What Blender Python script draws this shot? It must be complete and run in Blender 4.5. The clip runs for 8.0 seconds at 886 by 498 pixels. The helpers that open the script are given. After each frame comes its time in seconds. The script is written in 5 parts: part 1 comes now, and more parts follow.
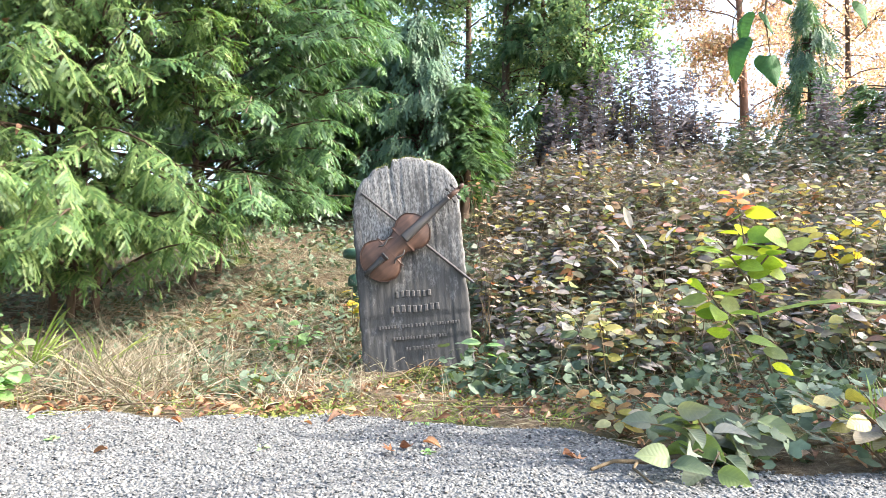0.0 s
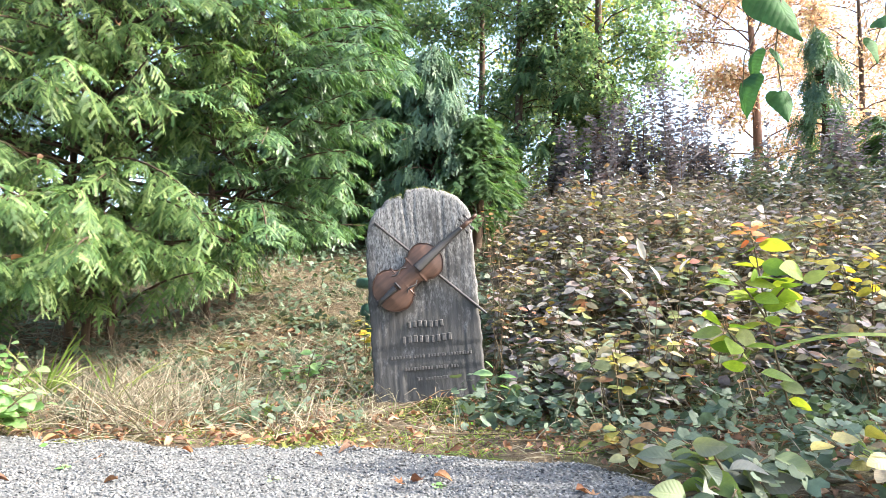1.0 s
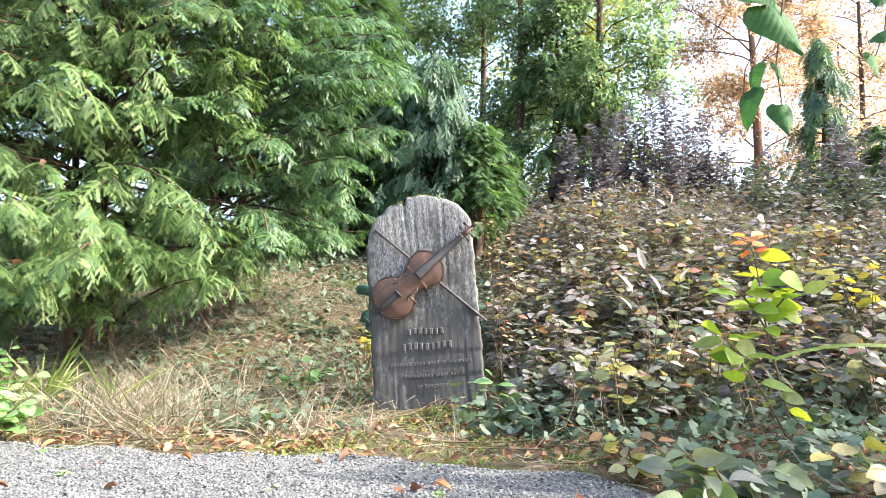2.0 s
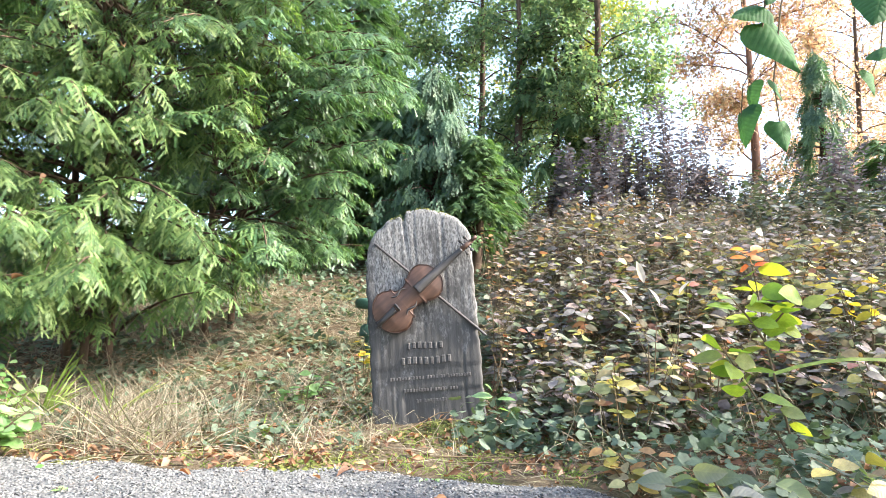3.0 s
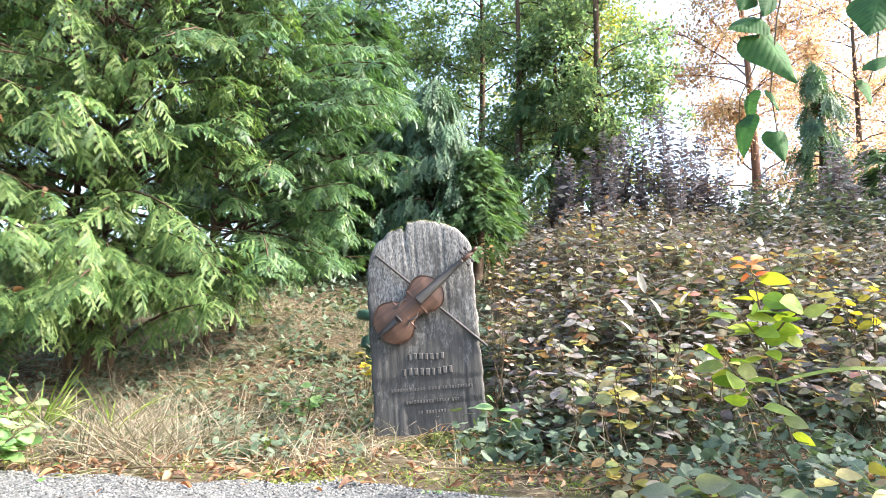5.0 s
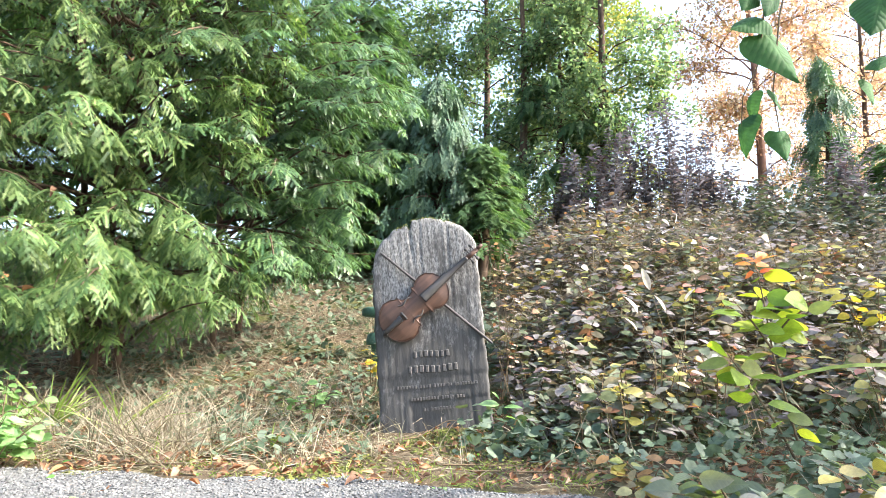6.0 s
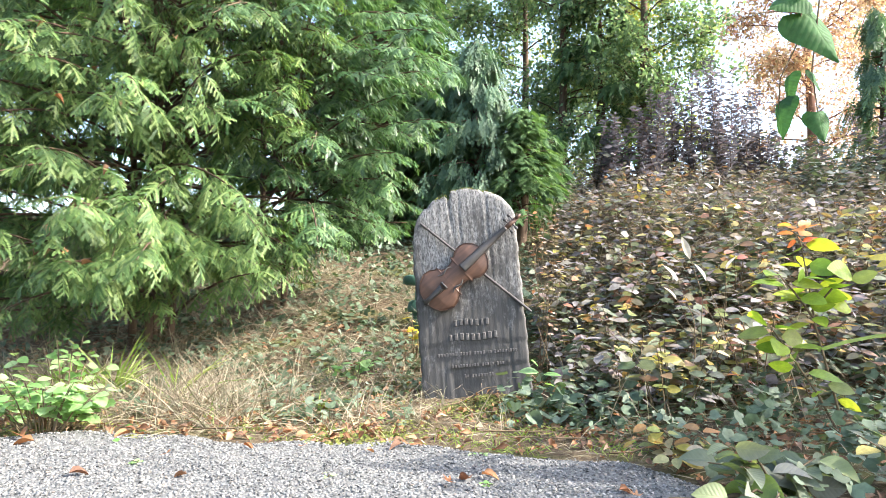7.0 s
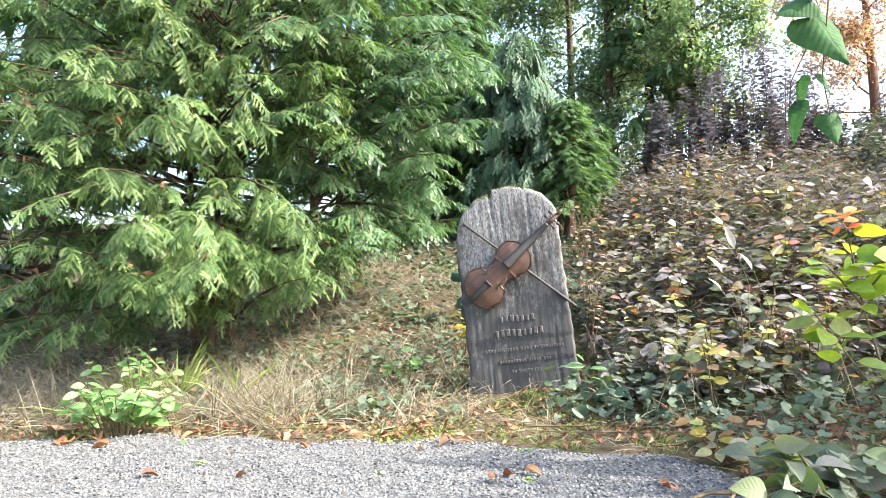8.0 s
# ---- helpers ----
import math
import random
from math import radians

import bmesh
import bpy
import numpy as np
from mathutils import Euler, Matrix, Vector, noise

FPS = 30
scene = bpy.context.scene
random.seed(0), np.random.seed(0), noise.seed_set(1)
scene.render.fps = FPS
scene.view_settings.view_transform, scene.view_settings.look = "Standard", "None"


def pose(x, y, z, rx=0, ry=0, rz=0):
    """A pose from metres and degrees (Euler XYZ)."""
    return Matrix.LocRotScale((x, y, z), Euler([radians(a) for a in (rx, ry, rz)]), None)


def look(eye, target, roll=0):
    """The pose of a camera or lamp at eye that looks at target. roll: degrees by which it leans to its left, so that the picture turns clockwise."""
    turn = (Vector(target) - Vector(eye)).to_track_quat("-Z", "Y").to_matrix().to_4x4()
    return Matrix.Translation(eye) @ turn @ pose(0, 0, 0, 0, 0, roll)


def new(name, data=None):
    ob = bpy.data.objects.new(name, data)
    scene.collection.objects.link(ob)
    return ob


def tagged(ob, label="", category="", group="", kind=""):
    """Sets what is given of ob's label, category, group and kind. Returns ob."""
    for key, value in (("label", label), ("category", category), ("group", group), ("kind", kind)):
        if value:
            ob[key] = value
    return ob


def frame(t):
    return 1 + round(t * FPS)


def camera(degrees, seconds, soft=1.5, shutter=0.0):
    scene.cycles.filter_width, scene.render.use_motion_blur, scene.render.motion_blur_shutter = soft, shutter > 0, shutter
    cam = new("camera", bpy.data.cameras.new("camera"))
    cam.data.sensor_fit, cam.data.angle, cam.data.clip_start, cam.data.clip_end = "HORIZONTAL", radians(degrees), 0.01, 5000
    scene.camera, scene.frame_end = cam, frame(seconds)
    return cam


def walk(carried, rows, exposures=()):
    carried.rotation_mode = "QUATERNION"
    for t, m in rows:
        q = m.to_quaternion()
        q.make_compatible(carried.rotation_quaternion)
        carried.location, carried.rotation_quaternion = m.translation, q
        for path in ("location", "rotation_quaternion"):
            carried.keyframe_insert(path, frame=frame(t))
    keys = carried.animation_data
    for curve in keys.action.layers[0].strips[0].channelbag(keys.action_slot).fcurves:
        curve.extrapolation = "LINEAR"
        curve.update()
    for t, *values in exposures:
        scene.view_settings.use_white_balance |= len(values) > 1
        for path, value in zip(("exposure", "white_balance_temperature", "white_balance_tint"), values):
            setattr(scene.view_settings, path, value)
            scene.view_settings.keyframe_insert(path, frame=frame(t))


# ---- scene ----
cam = camera(66.4, 8.0, soft=0.65)

PATH = [
    (0, (0.047, -3.068, 0.423), (0.076, -1.07, 0.509), 1.0),
    (0.5, (0.048, -3.071, 0.427), (0.054, -1.076, 0.562), 1.2),
    (1, (0.048, -3.072, 0.429), (0.037, -1.079, 0.599), 1.4),
    (1.5, (0.047, -3.075, 0.431), (0.032, -1.083, 0.61), 1.7),
    (3, (0.044, -3.08, 0.439), (0.034, -1.093, 0.665), 1.8),
    (3.5, (0.044, -3.081, 0.438), (0.034, -1.097, 0.683), 1.7),
    (4, (0.045, -3.083, 0.439), (0.034, -1.099, 0.69), 1.5),
    (4.5, (0.045, -3.083, 0.438), (0.032, -1.1, 0.697), 1.5),
    (6, (0.046, -3.096, 0.443), (0.017, -1.112, 0.69), 1.4),
    (6.5, (0.047, -3.109, 0.454), (-0.036, -1.119, 0.632), 1.2),
    (7, (0.048, -3.14, 0.473), (-0.095, -1.15, 0.608), 1.1),
    (7.5, (0.067, -3.176, 0.496), (-0.147, -1.191, 0.612), 0.2),
    (8, (0.106, -3.2, 0.51), (-0.197, -1.227, 0.617), -1.0),
]
walk(cam, [(t, look(eye, target, roll)) for t, eye, target, roll in PATH])

# ---- light ----
SUN_AZ, SUN_EL = 98.0, 38.0        # degrees east of north (north = +y), and above the horizon
world = bpy.data.worlds.new("world")
scene.world = world
world.use_nodes = True
wn = world.node_tree
sky = wn.nodes.new("ShaderNodeTexSky")
sky.sky_type = "NISHITA"
sky.sun_disc = False
sky.sun_elevation = radians(SUN_EL)
sky.sun_rotation = radians(SUN_AZ)
sky.air_density, sky.dust_density, sky.ozone_density = 1.0, 3.0, 1.0
wn.nodes["Background"].inputs["Strength"].default_value = 0.15
wn.links.new(sky.outputs["Color"], wn.nodes["Background"].inputs["Color"])
sun = new("sun", bpy.data.lights.new("sun", "SUN"))
sun.data.energy = 3.0
sun.data.angle = radians(1.0)
sun.data.color = (1.0, 0.95, 0.88)
_az, _el = radians(SUN_AZ), radians(SUN_EL)
SUN_DIR = Vector((math.sin(_az) * math.cos(_el), math.cos(_az) * math.cos(_el), math.sin(_el)))
sun.matrix_world = look((0, 0, 0), -SUN_DIR)
scene.view_settings.exposure = 2.48

rng = np.random.default_rng(7)


# ---- materials ----
def ramp(nt, cols, interp="LINEAR"):
    r = nt.nodes.new("ShaderNodeValToRGB")
    r.color_ramp.interpolation = interp
    el = r.color_ramp.elements
    while len(el) < len(cols):
        el.new(0.5)
    for i, c in enumerate(cols):
        pos, c = (c[0], c[1]) if len(c) == 2 else (i / max(1, len(cols) - 1), c)
        el[i].position = pos
        el[i].color = (*c, 1)
    return r


def noise_tex(nt, scale, detail=4.0, rough=0.6, stretch=None):
    tc = nt.nodes.new("ShaderNodeTexCoord")
    n = nt.nodes.new("ShaderNodeTexNoise")
    n.inputs["Scale"].default_value = scale
    n.inputs["Detail"].default_value = detail
    n.inputs["Roughness"].default_value = rough
    if stretch:
        mp = nt.nodes.new("ShaderNodeMapping")
        mp.inputs["Scale"].default_value = stretch
        nt.links.new(tc.outputs["Object"], mp.inputs["Vector"])
        nt.links.new(mp.outputs["Vector"], n.inputs["Vector"])
    else:
        nt.links.new(tc.outputs["Object"], n.inputs["Vector"])
    return n


def mix_col(nt, fac, a, b, mode="MIX"):
    m = nt.nodes.new("ShaderNodeMix")
    m.data_type = "RGBA"
    m.blend_type = mode
    for sock, v in ((m.inputs[0], fac), (m.inputs[6], a), (m.inputs[7], b)):
        if hasattr(v, "is_linked"):
            nt.links.new(v, sock)
        elif isinstance(v, tuple):
            sock.default_value = (*v, 1)
        else:
            sock.default_value = v
    return m.outputs[2]


def bump(nt, bsdf, height, strength=0.4, dist=0.005):
    b = nt.nodes.new("ShaderNodeBump")
    b.inputs["Strength"].default_value = strength
    b.inputs["Distance"].default_value = dist
    nt.links.new(height, b.inputs["Height"])
    nt.links.new(b.outputs["Normal"], bsdf.inputs["Normal"])


def blank(name, rough=0.8, metal=0.0, spec=0.4):
    m = bpy.data.materials.new(name)
    m.use_nodes = True
    b = m.node_tree.nodes["Principled BSDF"]
    b.inputs["Roughness"].default_value = rough
    b.inputs["Metallic"].default_value = metal
    b.inputs["Specular IOR Level"].default_value = spec
    return m, m.node_tree, b


def math_node(nt, op, a, b=None):
    m = nt.nodes.new("ShaderNodeMath")
    m.operation = op
    for sock, v in zip(m.inputs, (a, b)):
        if hasattr(v, "is_linked"):
            nt.links.new(v, sock)
        elif v is not None:
            sock.default_value = v
    return m.outputs[0]


def leaf_mat(name, cols, trans=0.35, rough=0.5, by_object=False, vary=0.35, spec=0.4, scale=60.0, tcol=None):
    """Leaves: a colour per leaf from a ramp, mottled, with light shining through."""
    m, nt, b = blank(name, rough, 0, spec)
    if by_object:
        scale, vary = 4.0, vary * 0.6
        src = nt.nodes.new("ShaderNodeObjectInfo").outputs["Random"]
    else:
        src = nt.nodes.new("ShaderNodeNewGeometry").outputs["Random Per Island"]
    r = ramp(nt, cols)
    nt.links.new(src, r.inputs["Fac"])
    n = noise_tex(nt, scale, 3)
    vr = ramp(nt, [(0.3, (1 - vary,) * 3), (0.7, (1 + vary * 0.6,) * 3)])
    nt.links.new(n.outputs["Fac"], vr.inputs["Fac"])
    col = mix_col(nt, 1.0, r.outputs["Color"], vr.outputs["Color"], "MULTIPLY")
    nt.links.new(col, b.inputs["Base Color"])
    if by_object:
        # a pale midrib and slanting side veins, with the blade raised between them
        tco = nt.nodes.new("ShaderNodeTexCoord")
        xyz = nt.nodes.new("ShaderNodeSeparateXYZ")
        nt.links.new(tco.outputs["Object"], xyz.inputs[0])
        across = math_node(nt, "ABSOLUTE", xyz.outputs["Y"])
        slant = math_node(nt, "SUBTRACT", xyz.outputs["X"], math_node(nt, "MULTIPLY", across, 0.8))
        wave = math_node(nt, "ABSOLUTE", math_node(nt, "SINE", math_node(nt, "MULTIPLY", slant, 25.0)))
        side_vein = math_node(nt, "POWER", wave, 0.35)
        rib = math_node(nt, "MINIMUM", math_node(nt, "MULTIPLY", across, 28.0), 1.0)
        blade = math_node(nt, "MINIMUM", side_vein, rib)
        shade = ramp(nt, [(0.30, (1.10, 1.09, 1.03)), (0.80, (0.98, 0.98, 0.98))])
        nt.links.new(blade, shade.inputs["Fac"])
        col = mix_col(nt, 1.0, col, shade.outputs["Color"], "MULTIPLY")
        nt.links.new(col, b.inputs["Base Color"])
        bump(nt, b, blade, 0.12, 0.02)
    tr = nt.nodes.new("ShaderNodeBsdfTranslucent")
    tc = mix_col(nt, 1.0, col, tcol or (1.5, 1.6, 0.7), "MULTIPLY")
    nt.links.new(tc, tr.inputs["Color"])
    mx = nt.nodes.new("ShaderNodeMixShader")
    mx.inputs[0].default_value = trans
    nt.links.new(b.outputs[0], mx.inputs[1])
    nt.links.new(tr.outputs[0], mx.inputs[2])
    nt.links.new(mx.outputs[0], nt.nodes["Material Output"].inputs["Surface"])
    return m


def bark_mat(name, a, b_, scale=18.0):
    m, nt, b = blank(name, 0.9, 0, 0.2)
    n = noise_tex(nt, scale, 6, 0.7, (1, 1, 0.25))
    r = ramp(nt, [(0.3, a), (0.7, b_)])
    nt.links.new(n.outputs["Fac"], r.inputs["Fac"])
    nt.links.new(r.outputs["Color"], b.inputs["Base Color"])
    bump(nt, b, n.outputs["Fac"], 0.8, 0.01)
    return m


def soil_mat():
    m, nt, b = blank("soil_and_litter", 0.95, 0, 0.15)
    n1 = noise_tex(nt, 2.3, 5, 0.6)
    n2 = noise_tex(nt, 45, 6, 0.75)
    n3 = noise_tex(nt, 160, 3, 0.6)
    base = ramp(nt, [(0.25, (0.035, 0.024, 0.015)), (0.45, (0.09, 0.065, 0.04)), (0.6, (0.14, 0.11, 0.07)), (0.78, (0.23, 0.19, 0.125))])
    nt.links.new(n2.outputs["Fac"], base.inputs["Fac"])
    moss = ramp(nt, [(0.3, (0.05, 0.06, 0.018)), (0.7, (0.12, 0.125, 0.04))])
    nt.links.new(n3.outputs["Fac"], moss.inputs["Fac"])
    mask = ramp(nt, [(0.50, (0, 0, 0)), (0.62, (1, 1, 1))])
    nt.links.new(n1.outputs["Fac"], mask.inputs["Fac"])
    col = mix_col(nt, mask.outputs["Color"], base.outputs["Color"], moss.outputs["Color"])
    nt.links.new(col, b.inputs["Base Color"])
    bump(nt, b, n2.outputs["Fac"], 0.9, 0.02)
    return m


def gravel_mat(name, stones):
    m, nt, b = blank(name, 0.9, 0, 0.25)
    cols = [(0.0, (0.07, 0.07, 0.068)), (0.3, (0.12, 0.121, 0.117)), (0.62, (0.17, 0.170, 0.163)), (0.9, (0.28, 0.278, 0.265)), (1.0, (0.20, 0.17, 0.145))]
    r = ramp(nt, cols)
    if stones:
        nt.links.new(nt.nodes.new("ShaderNodeNewGeometry").outputs["Random Per Island"], r.inputs["Fac"])
        n = noise_tex(nt, 300, 3)
        v = ramp(nt, [(0.3, (0.75, 0.75, 0.76)), (0.7, (1.1, 1.1, 1.1))])
        nt.links.new(n.outputs["Fac"], v.inputs["Fac"])
        col = mix_col(nt, 1.0, r.outputs["Color"], v.outputs["Color"], "MULTIPLY")
        nt.links.new(col, b.inputs["Base Color"])
    else:
        tc = nt.nodes.new("ShaderNodeTexCoord")
        vo = nt.nodes.new("ShaderNodeTexVoronoi")
        vo.inputs["Scale"].default_value = 130
        nt.links.new(tc.outputs["Object"], vo.inputs["Vector"])
        nt.links.new(vo.outputs["Color"], r.inputs["Fac"])
        d = mix_col(nt, 0.5, r.outputs["Color"], (0.10, 0.098, 0.095))
        nt.links.new(d, b.inputs["Base Color"])
        inv = nt.nodes.new("ShaderNodeMath")
        inv.operation = "SUBTRACT"
        inv.inputs[0].default_value = 1.0
        nt.links.new(vo.outputs["Distance"], inv.inputs[1])
        bump(nt, b, inv.outputs[0], 0.9, 0.006)
    return m


def slab_mat():
    """Weathered grey cast board: vertical grain, pale lichen wash at the top, dark damp streaks."""
    m, nt, b = blank("weathered_grave_board", 0.9, 0, 0.2)
    grain = noise_tex(nt, 34, 7, 0.75, (1, 1, 0.10))
    blot = noise_tex(nt, 11, 7, 0.8, (1, 1, 0.45))
    fine = noise_tex(nt, 170, 5, 0.7, (1, 1, 0.35))
    base = ramp(nt, [(0.25, (0.046, 0.043, 0.041)), (0.5, (0.070, 0.067, 0.064)), (0.78, (0.105, 0.10, 0.096))])
    nt.links.new(grain.outputs["Fac"], base.inputs["Fac"])
    tc = nt.nodes.new("ShaderNodeTexCoord")
    sep = nt.nodes.new("ShaderNodeSeparateXYZ")
    nt.links.new(tc.outputs["Object"], sep.inputs[0])
    mr = nt.nodes.new("ShaderNodeMapRange")
    mr.inputs[1].default_value, mr.inputs[2].default_value = 0.35, 0.95
    nt.links.new(sep.outputs["Z"], mr.inputs[0])
    ad = nt.nodes.new("ShaderNodeMath")
    ad.operation = "MULTIPLY_ADD"
    nt.links.new(mr.outputs[0], ad.inputs[0])
    ad.inputs[1].default_value = 0.22
    nt.links.new(blot.outputs["Fac"], ad.inputs[2])
    lm = ramp(nt, [(0.55, (0, 0, 0)), (0.70, (1, 1, 1))])
    nt.links.new(ad.outputs[0], lm.inputs["Fac"])
    fm = ramp(nt, [(0.38, (0, 0, 0)), (0.62, (1, 1, 1))])
    nt.links.new(fine.outputs["Fac"], fm.inputs["Fac"])
    lich = mix_col(nt, 1.0, lm.outputs["Color"], fm.outputs["Color"], "MULTIPLY")
    c1 = mix_col(nt, lich, base.outputs["Color"], (0.31, 0.30, 0.285))
    nt.links.new(c1, b.inputs["Base Color"])
    bump(nt, b, grain.outputs["Fac"], 0.45, 0.005)
    return m


def wood_mat(name, dark, light, rough=0.55):
    m, nt, b = blank(name, rough, 0, 0.4)
    n = noise_tex(nt, 45, 5, 0.6, (0.15, 1, 1))
    n2 = noise_tex(nt, 12, 4)
    r = ramp(nt, [(0.3, dark), (0.7, light)])
    nt.links.new(n.outputs["Fac"], r.inputs["Fac"])
    v = ramp(nt, [(0.3, (0.7, 0.7, 0.72)), (0.7, (1.15, 1.12, 1.1))])
    nt.links.new(n2.outputs["Fac"], v.inputs["Fac"])
    nt.links.new(mix_col(nt, 1.0, r.outputs["Color"], v.outputs["Color"], "MULTIPLY"), b.inputs["Base Color"])
    bump(nt, b, n.outputs["Fac"], 0.25, 0.002)
    return m


def paint_mat(name, col, rough=0.5, metal=0.0):
    m, nt, b = blank(name, rough, metal, 0.4)
    n = noise_tex(nt, 70, 5)
    v = ramp(nt, [(0.3, tuple(c * 0.7 for c in col)), (0.7, tuple(c * 1.2 for c in col))])
    nt.links.new(n.outputs["Fac"], v.inputs["Fac"])
    nt.links.new(v.outputs["Color"], b.inputs["Base Color"])
    bump(nt, b, n.outputs["Fac"], 0.2, 0.002)
    return m


M_SOIL = soil_mat()
M_GRAVEL = gravel_mat("gravel_bed", False)
M_PEBBLE = gravel_mat("crushed_stone", True)
M_SLAB = slab_mat()
M_LETTER = paint_mat("letter_grey", (0.082, 0.077, 0.073), 0.8)
M_VIOLIN = wood_mat("violin_bronze_brown", (0.052, 0.026, 0.017), (0.118, 0.062, 0.039), 0.5)
M_EBONY = wood_mat("dark_fittings", (0.028, 0.026, 0.026), (0.075, 0.07, 0.066), 0.6)
M_RIM = wood_mat("violin_dark_ribs", (0.022, 0.011, 0.008), (0.06, 0.03, 0.019), 0.55)
M_GREENMETAL = paint_mat("green_enamel", (0.05, 0.115, 0.085), 0.55)
M_MOSS = leaf_mat("moss", [(0.07, 0.09, 0.015), (0.2, 0.2, 0.05)], 0.1, 0.9)
M_BARK = bark_mat("bark_brown", (0.035, 0.024, 0.017), (0.14, 0.095, 0.065))
M_BARK_RED = bark_mat("bark_reddish", (0.10, 0.055, 0.042), (0.24, 0.14, 0.10))
M_TWIG = bark_mat("twig_brown", (0.06, 0.045, 0.025), (0.19, 0.14, 0.085))
M_YEW = leaf_mat("yew_needles", [(0.048, 0.098, 0.034), (0.078, 0.145, 0.046), (0.13, 0.205, 0.066), (0.23, 0.31, 0.115)], 0.34, 0.5, vary=0.4, scale=6, spec=0.3, tcol=(1.35, 1.45, 0.7))
M_DEEPYEW = leaf_mat("deep_green_needles", [(0.03, 0.072, 0.032), (0.05, 0.11, 0.042), (0.085, 0.16, 0.06), (0.15, 0.24, 0.085)], 0.28, 0.42, vary=0.4, scale=6, spec=0.45, tcol=(1.3, 1.45, 0.8))
M_DARKYEW = leaf_mat("dark_conifer", [(0.04, 0.085, 0.035), (0.065, 0.125, 0.05), (0.10, 0.165, 0.06)], 0.32, 0.55, vary=0.35, scale=4, tcol=(1.3, 1.45, 0.8))
M_CYPRESS = leaf_mat("cypress_sprays", [(0.05, 0.10, 0.062), (0.08, 0.145, 0.085), (0.12, 0.19, 0.10)], 0.3, 0.6, vary=0.4, scale=5)
M_SPRUCE = leaf_mat("spruce_sprays", [(0.05, 0.11, 0.045), (0.085, 0.155, 0.06), (0.14, 0.22, 0.085)], 0.3, 0.6, vary=0.3, scale=5)
M_GREENLEAF = leaf_mat("green_foliage", [(0.10, 0.16, 0.085), (0.145, 0.215, 0.11), (0.195, 0.27, 0.13), (0.29, 0.32, 0.14)], 0.55, 0.5, scale=8, tcol=(1.15, 1.3, 0.9))
M_YELLEAF = leaf_mat("yellow_foliage", [(0.12, 0.17, 0.05), (0.19, 0.23, 0.07), (0.32, 0.26, 0.08), (0.17, 0.21, 0.07)], 0.5, 0.5, scale=8)
M_AUTUMN = leaf_mat("orange_foliage", [(0.36, 0.19, 0.12), (0.46, 0.30, 0.19), (0.54, 0.43, 0.28), (0.40, 0.35, 0.19)], 0.55, 0.6, scale=8, tcol=(1.2, 1.12, 0.95))
M_PURPLE = leaf_mat("purple_leaves", [(0.09, 0.09, 0.10), (0.14, 0.137, 0.15), (0.21, 0.207, 0.22), (0.15, 0.10, 0.10)], 0.3, 0.55, scale=8, tcol=(1.05, 1.0, 1.05))
M_BANK = leaf_mat("shrub_leaves", [(0.0, (0.085, 0.115, 0.06)), (0.26, (0.125, 0.145, 0.10)), (0.46, (0.185, 0.175, 0.165)), (0.64, (0.24, 0.215, 0.22)), (0.78, (0.19, 0.14, 0.135)), (0.89, (0.18, 0.19, 0.07)), (0.95, (0.30, 0.13, 0.10)), (1.0, (0.40, 0.30, 0.07))], 0.32, 0.6, scale=40, spec=0.25, tcol=(1.15, 1.15, 0.8))
M_IVY = leaf_mat("ivy_leaves", [(0.045, 0.075, 0.04), (0.075, 0.11, 0.065), (0.115, 0.155, 0.10), (0.165, 0.205, 0.15)], 0.2, 0.55, scale=40, spec=0.25)
M_LIME = leaf_mat("lime_leaves", [(0.13, 0.22, 0.04), (0.20, 0.30, 0.045), (0.27, 0.37, 0.05), (0.36, 0.40, 0.06), (0.16, 0.20, 0.10)], 0.5, 0.5, by_object=True, scale=20, vary=0.3, tcol=(1.35, 1.4, 0.6))
M_ORANGE = leaf_mat("orange_leaves", [(0.5, 0.17, 0.05), (0.55, 0.26, 0.07), (0.45, 0.12, 0.06)], 0.5, 0.45, by_object=True, scale=40, tcol=(1.4, 1.2, 0.8))
M_BIGLEAF = leaf_mat("grey_green_leaves", [(0.08, 0.11, 0.06), (0.12, 0.145, 0.10), (0.17, 0.175, 0.155), (0.18, 0.25, 0.05)], 0.32, 0.6, by_object=True, scale=6, vary=0.2, tcol=(1.4, 1.5, 0.5))
M_HANG = leaf_mat("broad_green_leaves", [(0.028, 0.075, 0.03), (0.04, 0.10, 0.035), (0.055, 0.13, 0.04)], 0.25, 0.7, by_object=True, scale=12, vary=0.5, spec=0.15)
M_FRESH = leaf_mat("fresh_green_leaves", [(0.11, 0.24, 0.06), (0.17, 0.31, 0.09), (0.22, 0.34, 0.14)], 0.4, 0.45, scale=30)
M_GRASS = leaf_mat("green_grass", [(0.12, 0.2, 0.03), (0.2, 0.28, 0.06), (0.27, 0.31, 0.1)], 0.4, 0.5, scale=20)
M_STRAW = leaf_mat("dry_grass", [(0.13, 0.10, 0.065), (0.22, 0.18, 0.12), (0.37, 0.32, 0.24), (0.17, 0.175, 0.09)], 0.25, 0.6, scale=30, tcol=(1.1, 1.05, 0.8))
M_DEAD = leaf_mat("dead_leaves", [(0.16, 0.075, 0.035), (0.27, 0.13, 0.06), (0.38, 0.22, 0.12), (0.10, 0.05, 0.03), (0.45, 0.30, 0.19)], 0.2, 0.7, scale=60, tcol=(1.3, 1.0, 0.7))
